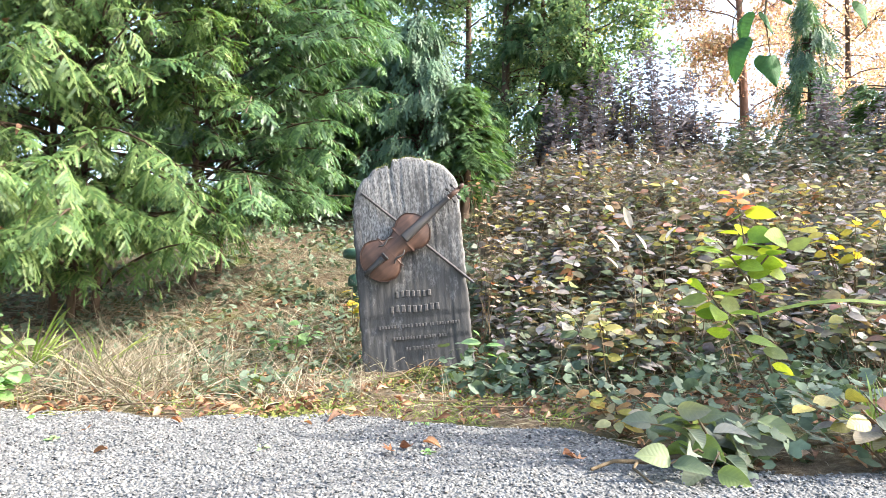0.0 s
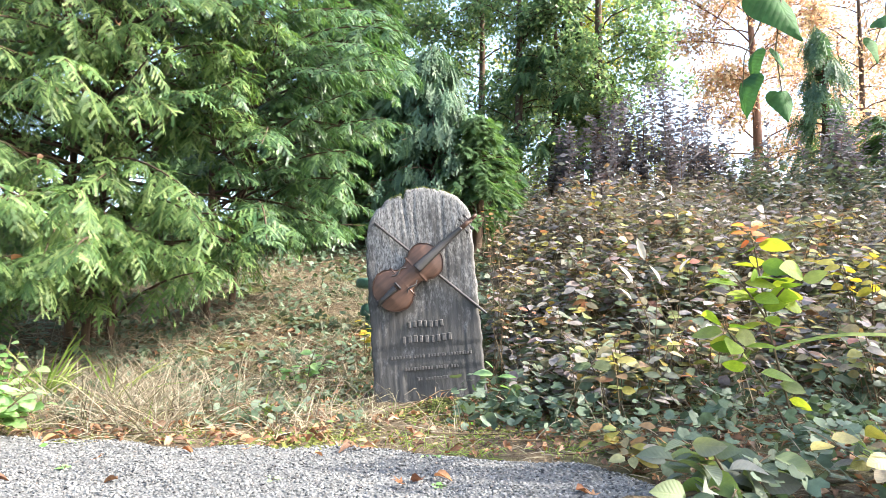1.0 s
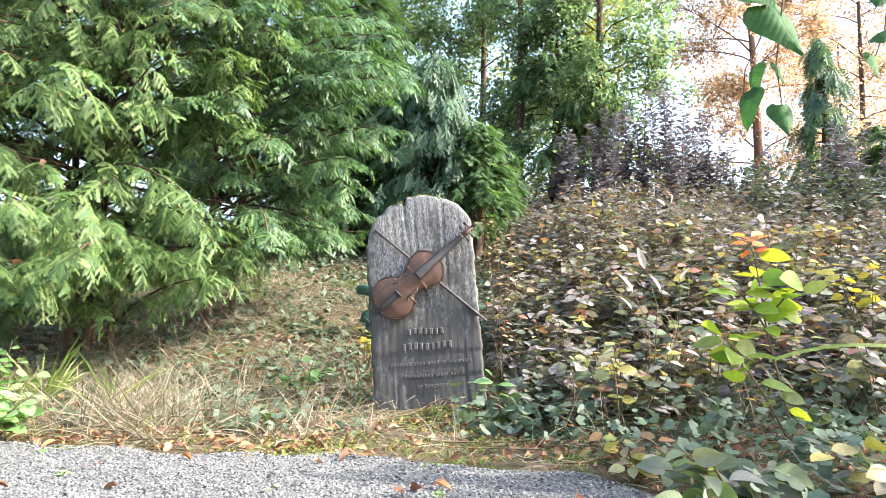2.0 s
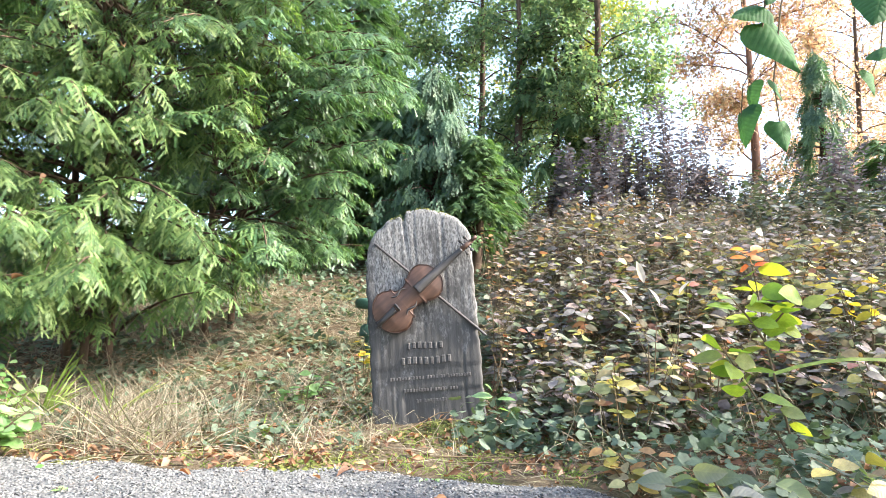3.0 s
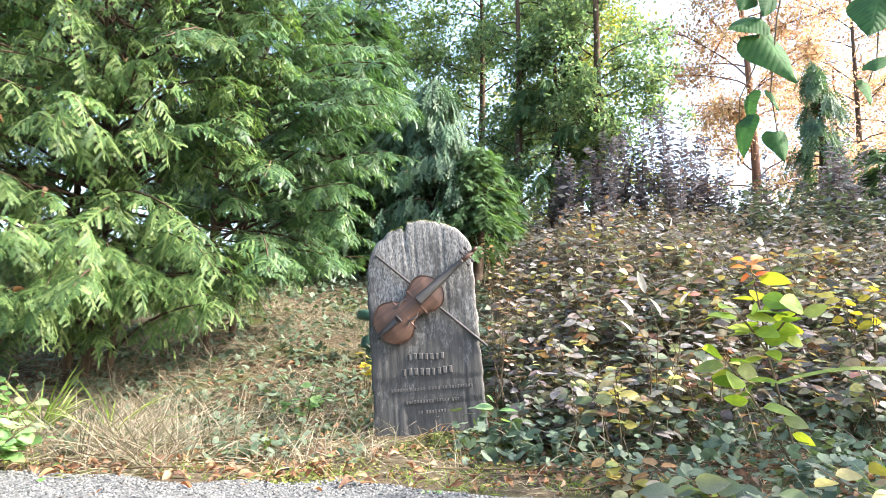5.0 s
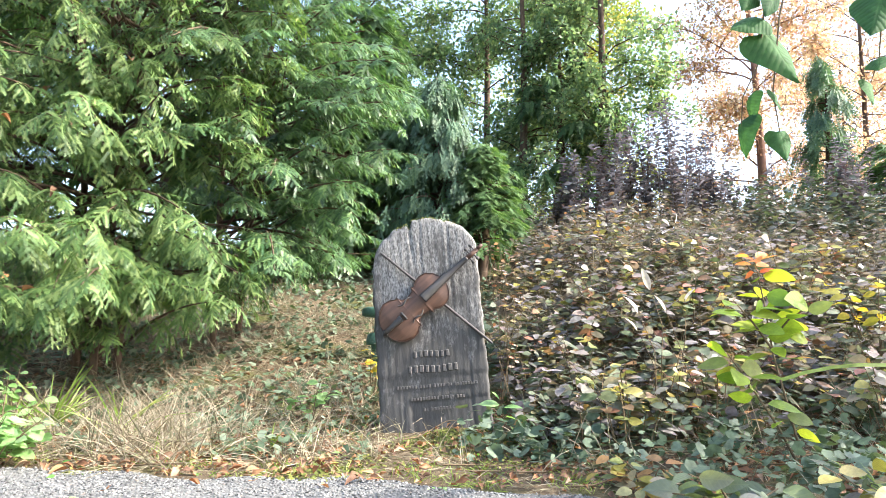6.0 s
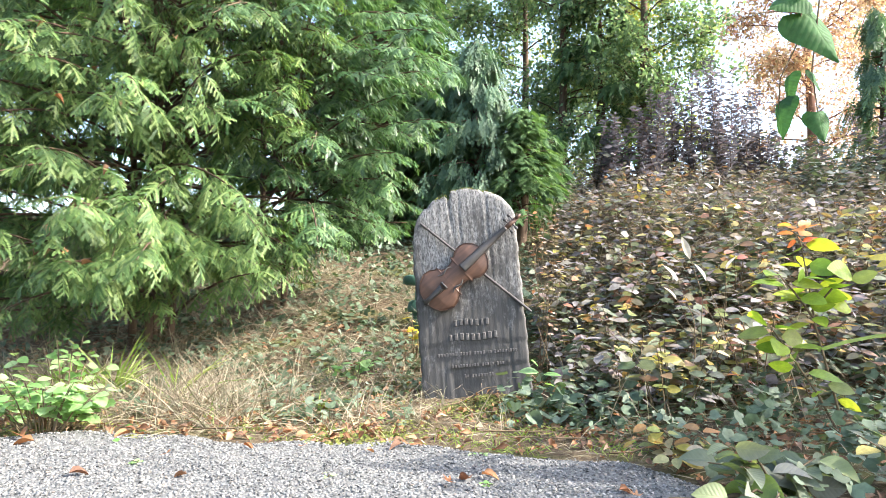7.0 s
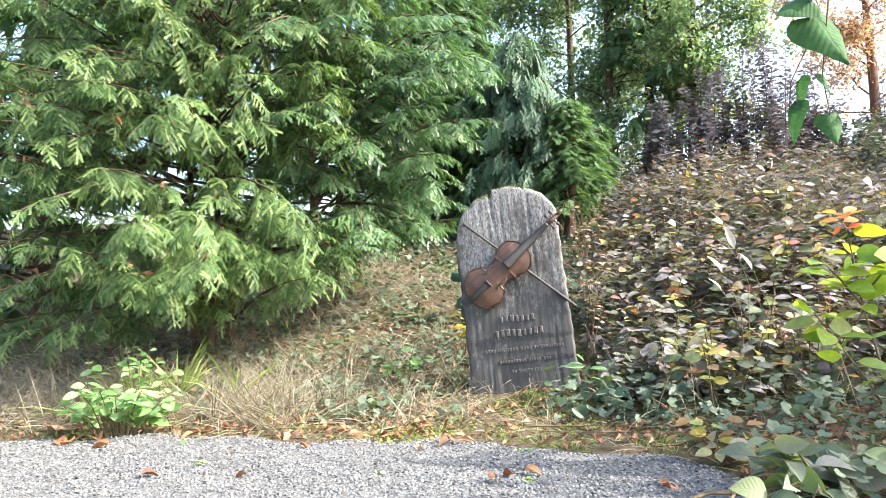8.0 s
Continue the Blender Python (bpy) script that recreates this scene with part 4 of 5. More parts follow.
def cover(name, label, category, n, xr, yr, size, shape, mat, seed, lift=0.05, tilt=0.45, keep=None, smooth=True, dens=None):
    """Leaves that lie or stand close over the ground."""
    r = np.random.default_rng(seed)
    x, y = r.uniform(*xr, n), r.uniform(*yr, n)
    k = wob(x, y, 3.0) + r.normal(size=n) * 0.5 > -0.35 if dens is None else dens(x, y, r)
    if keep is not None:
        k &= keep(x, y)
    x, y = x[k], y[k]
    P = on_ground(x, y, 0.004) + np.stack([0 * x, 0 * x, r.uniform(0, 1, len(x)) ** 1.6 * lift], 1)
    D = np.stack([r.normal(size=len(x)), r.normal(size=len(x)), r.normal(size=len(x)) * 0.3], 1)
    up = FLAT + np.array([0, -0.35, 0]) + r.normal(size=(len(x), 3)) * tilt
    V, F = bake(*shape, frames(D, up), P, size * r.uniform(0.5, 1.3, len(x)))
    return tagged(part(name, mesh_np(name, V, F, smooth), mat, label=label, kind="stuff"), category=category)


def clear_of_board(x, y):
    return ~((np.abs(x) < 0.26) & (np.abs(y) < 0.05))


cover("ivy", "grey-green ivy creeping over the slope", "ivy", 8000, (-2.6, 0.4), (0.25, 3.4), 0.042, IVY, M_IVY, 41, 0.09, keep=clear_of_board)
cover("ivy", "ivy under the yew and round the dry grass", "ivy", 3200, (-1.6, -0.25), (-0.55, 0.4), 0.036, IVY, M_IVY, 42, 0.07, dens=lambda x, y, r: wob(x, y, 4.0) + r.normal(size=len(x)) * 0.3 > 0.15)
cover("ivy", "glossy ivy at the foot of the shrubs", "ivy", 3000, (0.30, 2.3), (-1.05, 0.0), 0.046, IVY, M_IVY, 43, 0.12, dens=lambda x, y, r: (wob(x, y, 4.5) + r.normal(size=len(x)) * 0.35 > -0.12) & (y > -0.95 + 0.35 * (x < 0.6) - 0.3 * (x > 1.0)))
cover("ivy", "ivy and seedlings beside the gravel", "ivy", 420, (0.62, 1.9), (-1.55, -0.95), 0.048, IVY, M_IVY, 49, 0.10, dens=lambda x, y, r: wob(x, y, 4.5) + r.normal(size=len(x)) * 0.4 > -0.1)
cover("ivy", "ivy sprawling in front of the grave board", "ivy", 300, (0.08, 0.56), (-0.52, -0.09), 0.05, IVY, M_IVY, 44, 0.14, dens=lambda x, y, r: x + 0.5 * y + r.normal(size=len(x)) * 0.12 > -0.02)
cover("leaf_litter", "brown and tan dead leaves on the soil", "leaf litter", 5000, (-3.0, 2.2), (-0.93, 1.0), 0.035, oval_leaf(0.5, 0.5, 0.5, n=2), M_DEAD, 45, 0.02, 0.5, keep=lambda x, y: (y > gravel_edge(x) - 0.03) & clear_of_board(x, y))
cover("leaf_litter", "heap of russet and brown dead leaves before the yew", "leaf litter", 800, (-2.2, -0.35), (-0.86, -0.20), 0.036, oval_leaf(0.55, 0.4, 0.5, n=3), M_DEAD, 60, 0.05, 0.6, dens=lambda x, y, r: wob(x, y, 5.0) + r.normal(size=len(x)) * 0.35 > 0.0)
cover("leaf_litter", "brown dead leaves at the foot of the shrubs", "leaf litter", 1100, (0.35, 2.2), (-1.9, -0.6), 0.040, oval_leaf(0.5, 0.5, 0.5, n=2), M_DEAD, 46, 0.02, 0.5, keep=lambda x, y: y > gravel_edge(x) + 0.02)
cover("moss_cushions", "low yellow-green moss on the soil", "moss", 16000, (-1.9, 0.7), (-0.92, -0.1), 0.018, (NEEDLE_V * (1, 0.5, 1), NEEDLE_F), M_MOSS, 47, 0.012, 0.7, smooth=False, dens=lambda x, y, r: wob(x, y, 3.3) + r.normal(size=len(x)) * 0.2 > 0.30)
cover("small_weeds", "small fresh green weeds along the gravel edge", "weeds", 500, (-1.9, 0.6), (-1.0, -0.3), 0.022, OVAL, M_FRESH, 48, 0.04, 0.5, dens=lambda x, y, r: wob(x, y, 8.0) + r.normal(size=len(x)) * 0.2 > 0.55)


def ribbons(P, D, L, W, r, droop=0.6):
    """Curved grass blades: four cross lines each."""
    n = len(P)
    ts = np.array([0, 0.35, 0.7, 1.0])
    side = unit(np.cross(D, r.normal(size=(n, 3)) * 0.4 + np.array([0.2, -0.9, 0.3])))
    fall = np.stack([D[:, 0], D[:, 1], -np.ones(n) * 0.9], 1) * droop * r.uniform(0.3, 1.3, (n, 1))
    c = P[:, None] + L[:, None, None] * (D[:, None] * ts[None, :, None] + fall[:, None] * (ts ** 2)[None, :, None] * 0.55)
    w = (W[:, None] * np.array([0.7, 1.0, 0.75, 0.08]))[..., None] * side[:, None] / 2
    V = np.stack([c - w, c + w], 2).reshape(-1, 3)
    o = (np.arange(n) * 8)[:, None, None]
    F = (np.array([[0, 1, 3, 2], [2, 3, 5, 4], [4, 5, 7, 6]])[None] + o).reshape(-1, 4)
    return V, F


def grass(name, label, category, n, xr, yr, length, width, mat, seed, keep=None, upright=1.0, droop=0.6, clump=None):
    r = np.random.default_rng(seed)
    if clump:
        cx, cy = r.uniform(*xr, clump), r.uniform(*yr, clump)
        i = r.integers(0, clump, n)
        x, y = cx[i] + r.normal(size=n) * 0.05, cy[i] + r.normal(size=n) * 0.04
    else:
        x, y = r.uniform(*xr, n), r.uniform(*yr, n)
    if keep is not None:
        k = keep(x, y)
        x, y = x[k], y[k]
    m = len(x)
    D = unit(np.stack([r.normal(size=m) * 0.6, r.normal(size=m) * 0.6, np.full(m, upright) * r.uniform(0.2, 1.2, m)], 1))
    V, F = ribbons(on_ground(x, y, -0.004), D, length * r.uniform(0.35, 1.2, m), width * r.uniform(0.6, 1.3, m), r, droop)
    return tagged(part(name, mesh_np(name, V, F), mat, label=label, kind="stuff"), category=category)


off = lambda x, y: (y > gravel_edge(x) + 0.02) & clear_of_board(x, y) & ~((np.abs(x) < 0.36) & (y > -0.42) & (y < 0.06) & (np.sin(97 * x + 61 * y) > -0.75))
grass("dry_grass", "pale dry grass lying and standing on the slope", "grass", 10500, (-3.0, 0.15), (-0.60, 2.2), 0.22, 0.0028, M_STRAW, 51, off, 0.9, 0.8, clump=480)
grass("dry_grass", "long dry grass under the yew", "grass", 3000, (-2.7, -0.80), (-0.76, 0.0), 0.31, 0.0028, M_STRAW, 58, off, 1.1, 0.7, clump=130)
grass("dry_grass", "short matted straw by the gravel", "grass", 2000, (-1.7, 0.35), (-0.98, -0.2), 0.075, 0.0022, M_STRAW, 52, off, 0.35, 0.5)
grass("dry_grass", "dry stalks among the shrubs", "grass", 900, (0.35, 2.6), (-0.7, 1.6), 0.30, 0.0028, M_STRAW, 53, off, 1.2, 0.5)
grass("dry_grass", "tall dry stalks on the upper bank", "grass", 800, (0.35, 4.5), (1.2, 4.8), 0.42, 0.004, M_STRAW, 56, off, 1.3, 0.4)
grass("bare_twigs", "bare brown twigs rising out of the shrubs", "twigs", 700, (0.35, 4.0), (-0.3, 4.2), 0.42, 0.0035, M_TWIG, 57, off, 1.6, 0.25)
grass("dry_grass", "dry straw under the low plants", "grass", 900, (0.3, 1.4), (-1.4, -0.4), 0.10, 0.0025, M_STRAW, 54, off, 0.3, 0.5)
grass("short_grass", "thin yellow-green grass on the soil", "grass", 2200, (-1.6, 0.5), (-0.95, 0.3), 0.055, 0.0026, M_GRASS, 55, off, 0.9, 0.5, clump=90)


def grass_tuft(x, y, n, length, seed, label):
    r = np.random.default_rng(seed)
    D = unit(np.stack([r.normal(size=n) * 0.45, r.normal(size=n) * 0.45, r.uniform(0.6, 1.3, n)], 1))
    P = np.stack([r.normal(size=n) * 0.02, r.normal(size=n) * 0.02, np.zeros(n)], 1)
    t = thing("grass_tuft", pose(x, y, float(ground_z(x, y))), label, "grass")
    part("foliage", mesh_np("foliage", *ribbons(P, D, length * r.uniform(0.5, 1.2, n), np.full(n, 0.008), r, 0.7)), M_GRASS, t, kind="stuff")


for i, (x, y, n, L) in enumerate(((-1.60, -0.27, 34, 0.36), (-1.30, -0.30, 14, 0.32), (-1.66, -0.42, 24, 0.26), (-0.66, -0.30, 12, 0.12), (1.18, -1.35, 30, 0.26), (-1.02, -0.62, 9, 0.12), (-1.75, -0.62, 22, 0.24))):
    grass_tuft(x, y, n, L, 60 + i, "tuft of broad bright green grass blades" if n > 20 else "thin tuft of green grass blades")


# ---- single plants with leaves one can count ----
def leaf_mesh(name, shape):
    me = mesh_np(name, *shape, True)
    return me


def plant(name, label, category, base, stems, leaves, mat, shape_mesh, stem_mat=None, stem_r=0.004, tips=(), tip_mat=None, seed=1, tilt=0.38):
    """stems: lists of points; leaves: (place, way, size). Each leaf is a part."""
    r = np.random.default_rng(seed)
    t = thing(name, pose(*base), label, category)
    b = np.array(base[:3])
    for s in stems:
        pts = np.array(s, float) - b
        part("stem", mesh_np("stem", *tube(pts, np.linspace(stem_r, stem_r * 0.45, len(pts)), 6), True), stem_mat or M_TWIG, t)
    for rows, m in ((leaves, mat), (tips, tip_mat)):
        if not rows:
            continue
        me = shape_mesh.copy()
        me.materials.clear()
        me.materials.append(m)
        for p, d, s, *side in rows:
            R = frames(np.array([d], float), np.array(side[0], float) if side else FLAT + np.array([0, -0.35, 0]) + r.normal(size=3) * tilt)[0]
            o = part("leaf", me, None, t)
            o.matrix_basis = Matrix.Translation(np.array(p) - b) @ Matrix(R.tolist()).to_4x4() @ Matrix.Diagonal((s, s * r.uniform(0.85, 1.1), s, 1))
    return t


def leaves_along(pts, n, size, r, t0=0.3, spread=1.0, up=0.25):
    pts = np.array(pts, float)
    u = np.linspace(0, 1, len(pts))
    rows = []
    for j in range(n):
        t = t0 + (1 - t0) * (j + 0.5) / n
        p = np.array([np.interp(t, u, pts[:, k]) for k in range(3)])
        a = j * 2.4 + r.uniform(-0.5, 0.5)
        d = np.array([math.cos(a), math.sin(a) * 0.8, r.uniform(-0.3, up)]) * spread
        q = p + unit(d) * size * 0.18
        rows.append((q, d, size * r.uniform(0.7, 1.15)))
    return rows


ROUND_LEAF = leaf_mesh("round_leaf", oval_leaf(0.66, 0.09, 0.12, n=6))
CURVED_LEAF = leaf_mesh("curved_leaf", oval_leaf(0.68, 0.22, 0.34, n=7))
LONG_LEAF = leaf_mesh("long_leaf", oval_leaf(0.30, 0.30, 0.15, n=5))


def triangular_leaf():
    """A broad leaf with rounded shoulders and a pointed tip, its sides folded back and wavy."""
    xs = np.array([-0.12, -0.04, 0.06, 0.18, 0.32, 0.48, 0.64, 0.80, 0.92, 1.0])
    ws = np.array([0.30, 0.43, 0.48, 0.47, 0.42, 0.34, 0.25, 0.15, 0.06, 0.01])
    us = np.array([-1, -0.72, -0.4, 0, 0.4, 0.72, 1.0])
    V, F = [], []
    for i, (x, w) in enumerate(zip(xs, ws)):
        for u in us:
            bx = x + (0.12 * (1 - abs(u)) if i == 0 else 0)
            V.append((bx, u * w, -0.22 * abs(u) ** 1.4 * w * 2 - 0.10 * x * x + 0.018 * math.sin(9 * x + 4 * u)))
    k = len(us)
    for i in range(len(xs) - 1):
        F += [(i * k + j, i * k + k + j, i * k + k + j + 1, i * k + j + 1) for j in range(k - 1)]
    return np.array(V), np.array(F)


TRI_LEAF = leaf_mesh("triangular_leaf", triangular_leaf())
DRY_LEAF = leaf_mesh("dry_leaf", MAPLE)
CURL_LEAF = leaf_mesh("curl_leaf", oval_leaf(0.55, 0.7, 0.5, n=4))

r5 = np.random.default_rng(5)
g0 = float(ground_z(1.24, -0.75))
s1 = [(1.24, -0.75, g0 - 0.01), (1.19, -0.75, 0.22), (1.145, -0.75, 0.40), (1.12, -0.76, 0.55), (1.10, -0.75, 0.68)]
s2 = [(1.23, -0.74, g0 - 0.01), (1.14, -0.78, 0.16), (1.04, -0.80, 0.30), (0.97, -0.80, 0.40)]
s3 = [(1.135, -0.75, 0.44), (1.19, -0.78, 0.52), (1.27, -0.78, 0.57)]
s4 = [(1.14, -0.75, 0.42), (1.07, -0.78, 0.50), (1.01, -0.78, 0.57)]
lv = leaves_along(s1, 14, 0.102, r5, 0.45) + leaves_along(s2, 12, 0.10, r5, 0.5) + leaves_along(s3, 8, 0.105, r5, 0.2) + leaves_along(s4, 8, 0.095, r5, 0.2)
lv += [((1.17, -0.78, 0.20), (0.8, -0.4, -0.2), 0.08), ((1.20, -0.78, 0.15), (0.7, -0.5, -0.3), 0.075), ((1.15, -0.78, 0.18), (-0.7, -0.5, -0.2), 0.06)]
tp5 = leaves_along([(1.10, -0.75, 0.67), (1.09, -0.75, 0.71), (1.085, -0.75, 0.735)], 10, 0.062, r5, 0.0, 1.0, 0.6)
plant("sapling", "slender sapling with sunlit lime-yellow leaves and orange-red tips", "sapling", (1.24, -0.75, g0), [s1, s2, s3, s4], lv, M_LIME, ROUND_LEAF, stem_r=0.0045, tips=tp5, tip_mat=M_ORANGE, seed=71, tilt=0.75)

# broad grey-green leaves by the gravel
bl, bs = [], []
gb = float(ground_z(0.78, -1.42))
for i in range(9):
    e = np.array([0.76 + r5.uniform(-0.20, 0.20), -1.44 + r5.uniform(-0.14, 0.14), gb + r5.uniform(0.03, 0.19)])
    st = [(0.78 + r5.normal() * 0.03, -1.40, gb - 0.01), tuple((np.array([0.78, -1.40, gb]) + e) / 2 + (0, 0, 0.04)), tuple(e)]
    bs.append(st)
    bl += leaves_along(st, 6, 0.082, r5, 0.30, 1.0, 0.3)
plant("broadleaf_plant", "low plant with broad grey-green leaves beside the gravel", "plant", (0.78, -1.40, gb), bs, bl, M_BIGLEAF, CURVED_LEAF, seed=72, tilt=0.6)

# small bush turning yellow and brown
yl, ys = [], []
gy0 = float(ground_z(0.60, -1.08))
for i in range(7):
    e = np.array([0.57 + r5.uniform(-0.12, 0.12), -1.10 + r5.uniform(-0.08, 0.08), gy0 + r5.uniform(0.06, 0.15)])
    st = [(0.62, -1.06, gy0 - 0.01), tuple((np.array([0.62, -1.06, gy0]) + e) / 2 + (0, 0, 0.03)), tuple(e)]
    ys.append(st)
    yl += leaves_along(st, 5, 0.06, r5, 0.3)
M_TURN = leaf_mat("turning_leaves", [(0.28, 0.26, 0.05), (0.34, 0.20, 0.07), (0.22, 0.11, 0.06), (0.20, 0.24, 0.06), (0.30, 0.26, 0.2)], 0.35, 0.5, by_object=True, scale=50, tcol=(1.3, 1.2, 0.7))
plant("small_bush", "small bush with leaves turning yellow and brown", "bush", (0.62, -1.06, gy0), ys, yl, M_TURN, ROUND_LEAF, stem_r=0.003, seed=73)


def bush(name, label, x, y, n, width, height, leaf, per, mat, mesh, seed, category="bush", bare=0.35):
    r = np.random.default_rng(seed)
    g = float(ground_z(x, y))
    st, lf = [], []
    for i in range(n):
        e = np.array([x + r.uniform(-1, 1) * width, y + r.uniform(-0.6, 0.6) * width, 0])
        e[2] = float(ground_z(e[0], e[1])) + height * r.uniform(0.5, 1.1)
        b0 = np.array([x + (e[0] - x) * 0.3, y + (e[1] - y) * 0.3, 0])
        b0[2] = float(ground_z(b0[0], b0[1])) - 0.01
        m = (b0 + e) / 2 + np.array([0, 0, height * 0.15])
        st.append([tuple(b0), tuple(m), tuple(e)])
        lf += leaves_along(st[-1], per, leaf, r, bare)
    return plant(name, label, category, (x, y, g), st, lf, mat, mesh, stem_r=0.003, seed=seed + 1)


M_YELBR = leaf_mat("yellow_branch_leaves", [(0.42, 0.34, 0.04), (0.36, 0.36, 0.05), (0.5, 0.33, 0.05), (0.22, 0.26, 0.06)], 0.5, 0.5, by_object=True, scale=40, tcol=(1.3, 1.25, 0.6))
M_GREYLEAF = leaf_mat("grey_rose_leaves", [(0.10, 0.14, 0.075), (0.16, 0.17, 0.125), (0.24, 0.20, 0.19), (0.36, 0.31, 0.07), (0.09, 0.13, 0.05), (0.32, 0.13, 0.10)], 0.28, 0.5, by_object=True, scale=40, tcol=(1.3, 1.25, 0.7))
M_FRESHOB = leaf_mat("light_green_bush_leaves", [(0.12, 0.24, 0.07), (0.19, 0.32, 0.12), (0.26, 0.38, 0.19)], 0.35, 0.45, by_object=True, scale=40)
bush("yellow_bush", "branch of golden-yellow leaves above the bank", 2.12, 0.25, 9, 0.26, 0.52, 0.070, 5, M_YELBR, ROUND_LEAF, 81, bare=0.72)
bush("leafy_bush", "low bush with grey-green and yellow oval leaves", 0.75, -0.42, 9, 0.22, 0.34, 0.068, 8, M_GREYLEAF, ROUND_LEAF, 83)
bush("leafy_bush", "low bush with grey-green and rosy oval leaves", 1.15, -0.20, 9, 0.25, 0.36, 0.062, 8, M_GREYLEAF, ROUND_LEAF, 85)
bush("leafy_bush", "bush with grey-green and rosy leaves on the bank", 1.75, -0.45, 10, 0.30, 0.36, 0.065, 8, M_GREYLEAF, ROUND_LEAF, 87)
bush("green_bush", "sunlit low bush with light green leaves at the gravel edge", -1.50, -0.84, 28, 0.23, 0.19, 0.050, 9, M_FRESHOB, ROUND_LEAF, 89)
bush("green_bush", "light green seedlings under the yew", -1.62, -0.55, 8, 0.20, 0.28, 0.05, 7, M_FRESHOB, ROUND_LEAF, 91)
bush("green_bush", "small yellow-green seedling on the slope", -0.60, 0.02, 6, 0.12, 0.22, 0.05, 6, M_FRESHOB, ROUND_LEAF, 93)
bush("green_bush", "small yellow-green seedling behind the grave board", -0.36, 0.45, 4, 0.08, 0.24, 0.05, 5, M_YELBR, ROUND_LEAF, 95)

for i, (x, y, w, h) in enumerate(((0.70, 0.35, 0.22, 0.36), (1.35, 0.55, 0.26, 0.40), (2.05, 0.95, 0.3, 0.42), (0.95, 1.15, 0.26, 0.42), (1.65, 1.6, 0.3, 0.45), (2.7, 1.5, 0.34, 0.45), (0.65, 1.95, 0.25, 0.40), (1.2, 2.4, 0.3, 0.45))):
    bush("leafy_bush", "bush with grey-green, mauve and yellow leaves on the bank", x, y, 9, w, h, 0.07, 8, M_GREYLEAF, ROUND_LEAF, 120 + 2 * i)
bush("leafy_bush", "low bush with grey-green leaves beside the gravel", 1.22, -1.50, 10, 0.26, 0.16, 0.07, 7, M_GREYLEAF, ROUND_LEAF, 150)

for i, (x, y) in enumerate(((-0.40, -1.29), (0.04, -1.32), (-0.97, -1.22), (0.02, -0.98))):
    bush("weed", "tiny bright green weed sprouting from the gravel", x, y, 5, 0.025, 0.022, 0.022, 4, M_FRESHOB, ROUND_LEAF, 160 + 2 * i, "weed")

# sprig in front of the board
gs = float(ground_z(0.24, -0.24))
plant("sprig", "sprig with a bright green leaf before the grave board", "plant", (0.30, -0.22, gs), [[(0.30, -0.22, gs), (0.27, -0.27, 0.12), (0.25, -0.28, 0.17)]],
      [((0.27, -0.28, 0.15), (0.9, -0.2, 0.1), 0.075), ((0.25, -0.28, 0.16), (-1, -0.2, 0.1), 0.085), ((0.25, -0.28, 0.18), (-0.5, -0.3, 0.6), 0.05), ((0.28, -0.26, 0.11), (0.6, -0.6, 0.0), 0.06)], M_FRESHOB, ROUND_LEAF, stem_r=0.002, seed=74)

# dried flower stalks beside the board
dl, ds = [], []
for i, (ex, ez) in enumerate(((0.22, 0.93), (0.27, 0.90), (0.30, 0.84), (0.36, 0.88), (0.26, 0.74), (0.40, 0.70), (0.33, 0.62))):
    b0 = (0.30 + 0.03 * math.sin(i * 2), 0.22, float(ground_z(0.30, 0.22)) - 0.01)
    st = [b0, ((b0[0] + ex) / 2 + 0.02, 0.2, (b0[2] + ez) / 2), (ex, 0.2, ez)]
    ds.append(st)
    dl += leaves_along(st, 8, 0.026, r5, 0.8) + leaves_along(st, 5, 0.034, r5, 0.35)
M_DRIED = leaf_mat("dried_heads", [(0.22, 0.14, 0.09), (0.36, 0.26, 0.19), (0.24, 0.22, 0.07), (0.35, 0.12, 0.06), (0.45, 0.38, 0.3)], 0.25, 0.7, by_object=True, scale=60, tcol=(1.2, 1.1, 0.8))
plant("dried_plant", "thin stalks with dried brown flower heads and leaves", "plant", (0.30, 0.22, float(ground_z(0.30, 0.22))), ds, dl, M_DRIED, ROUND_LEAF, stem_r=0.002, seed=75)

# pale upright leaves on the bank
wl, ws = [], []
for x, y, z, dx, L in ((0.86, -0.30, 0.64, -0.35, 0.10), (0.80, -0.34, 0.54, -0.6, 0.09), (0.93, -0.28, 0.55, -0.5, 0.085), (0.78, -0.40, 0.47, -0.7, 0.07), (1.02, -0.25, 0.60, 0.5, 0.07)):
    wl.append(((x, y, z), (dx, -0.2, 0.9), L))
    ws.append([(0.92 + dx * 0.05, -0.26, float(ground_z(0.92, -0.26)) - 0.01), (x - dx * 0.06 + 0.03, y, z - 0.15), (x, y, z + 0.01)])
plant("pale_leaf_shoots", "shoots with narrow pale dry leaves standing upright", "plant", (0.92, -0.26, float(ground_z(0.92, -0.26))), ws, wl, M_PALE, LONG_LEAF, stem_r=0.0025, seed=76)
pk = [((1.80 + 0.04 * math.cos(a), 2.25, 1.32 + 0.03 * math.sin(a)), (math.cos(a), -0.4, math.sin(a)), 0.085) for a in (0.3, 1.4, 2.5, 3.6, 5.2)]
plant("pale_leaf_shoots", "shoot with pale pinkish leaves on the slope", "plant", (1.85, 2.25, float(ground_z(1.85, 2.25))), [[(1.85, 2.25, float(ground_z(1.85, 2.25)) - 0.01), (1.82, 2.25, 1.15), (1.80, 2.25, 1.32)]], pk, M_PALE, ROUND_LEAF, stem_r=0.004, seed=77)

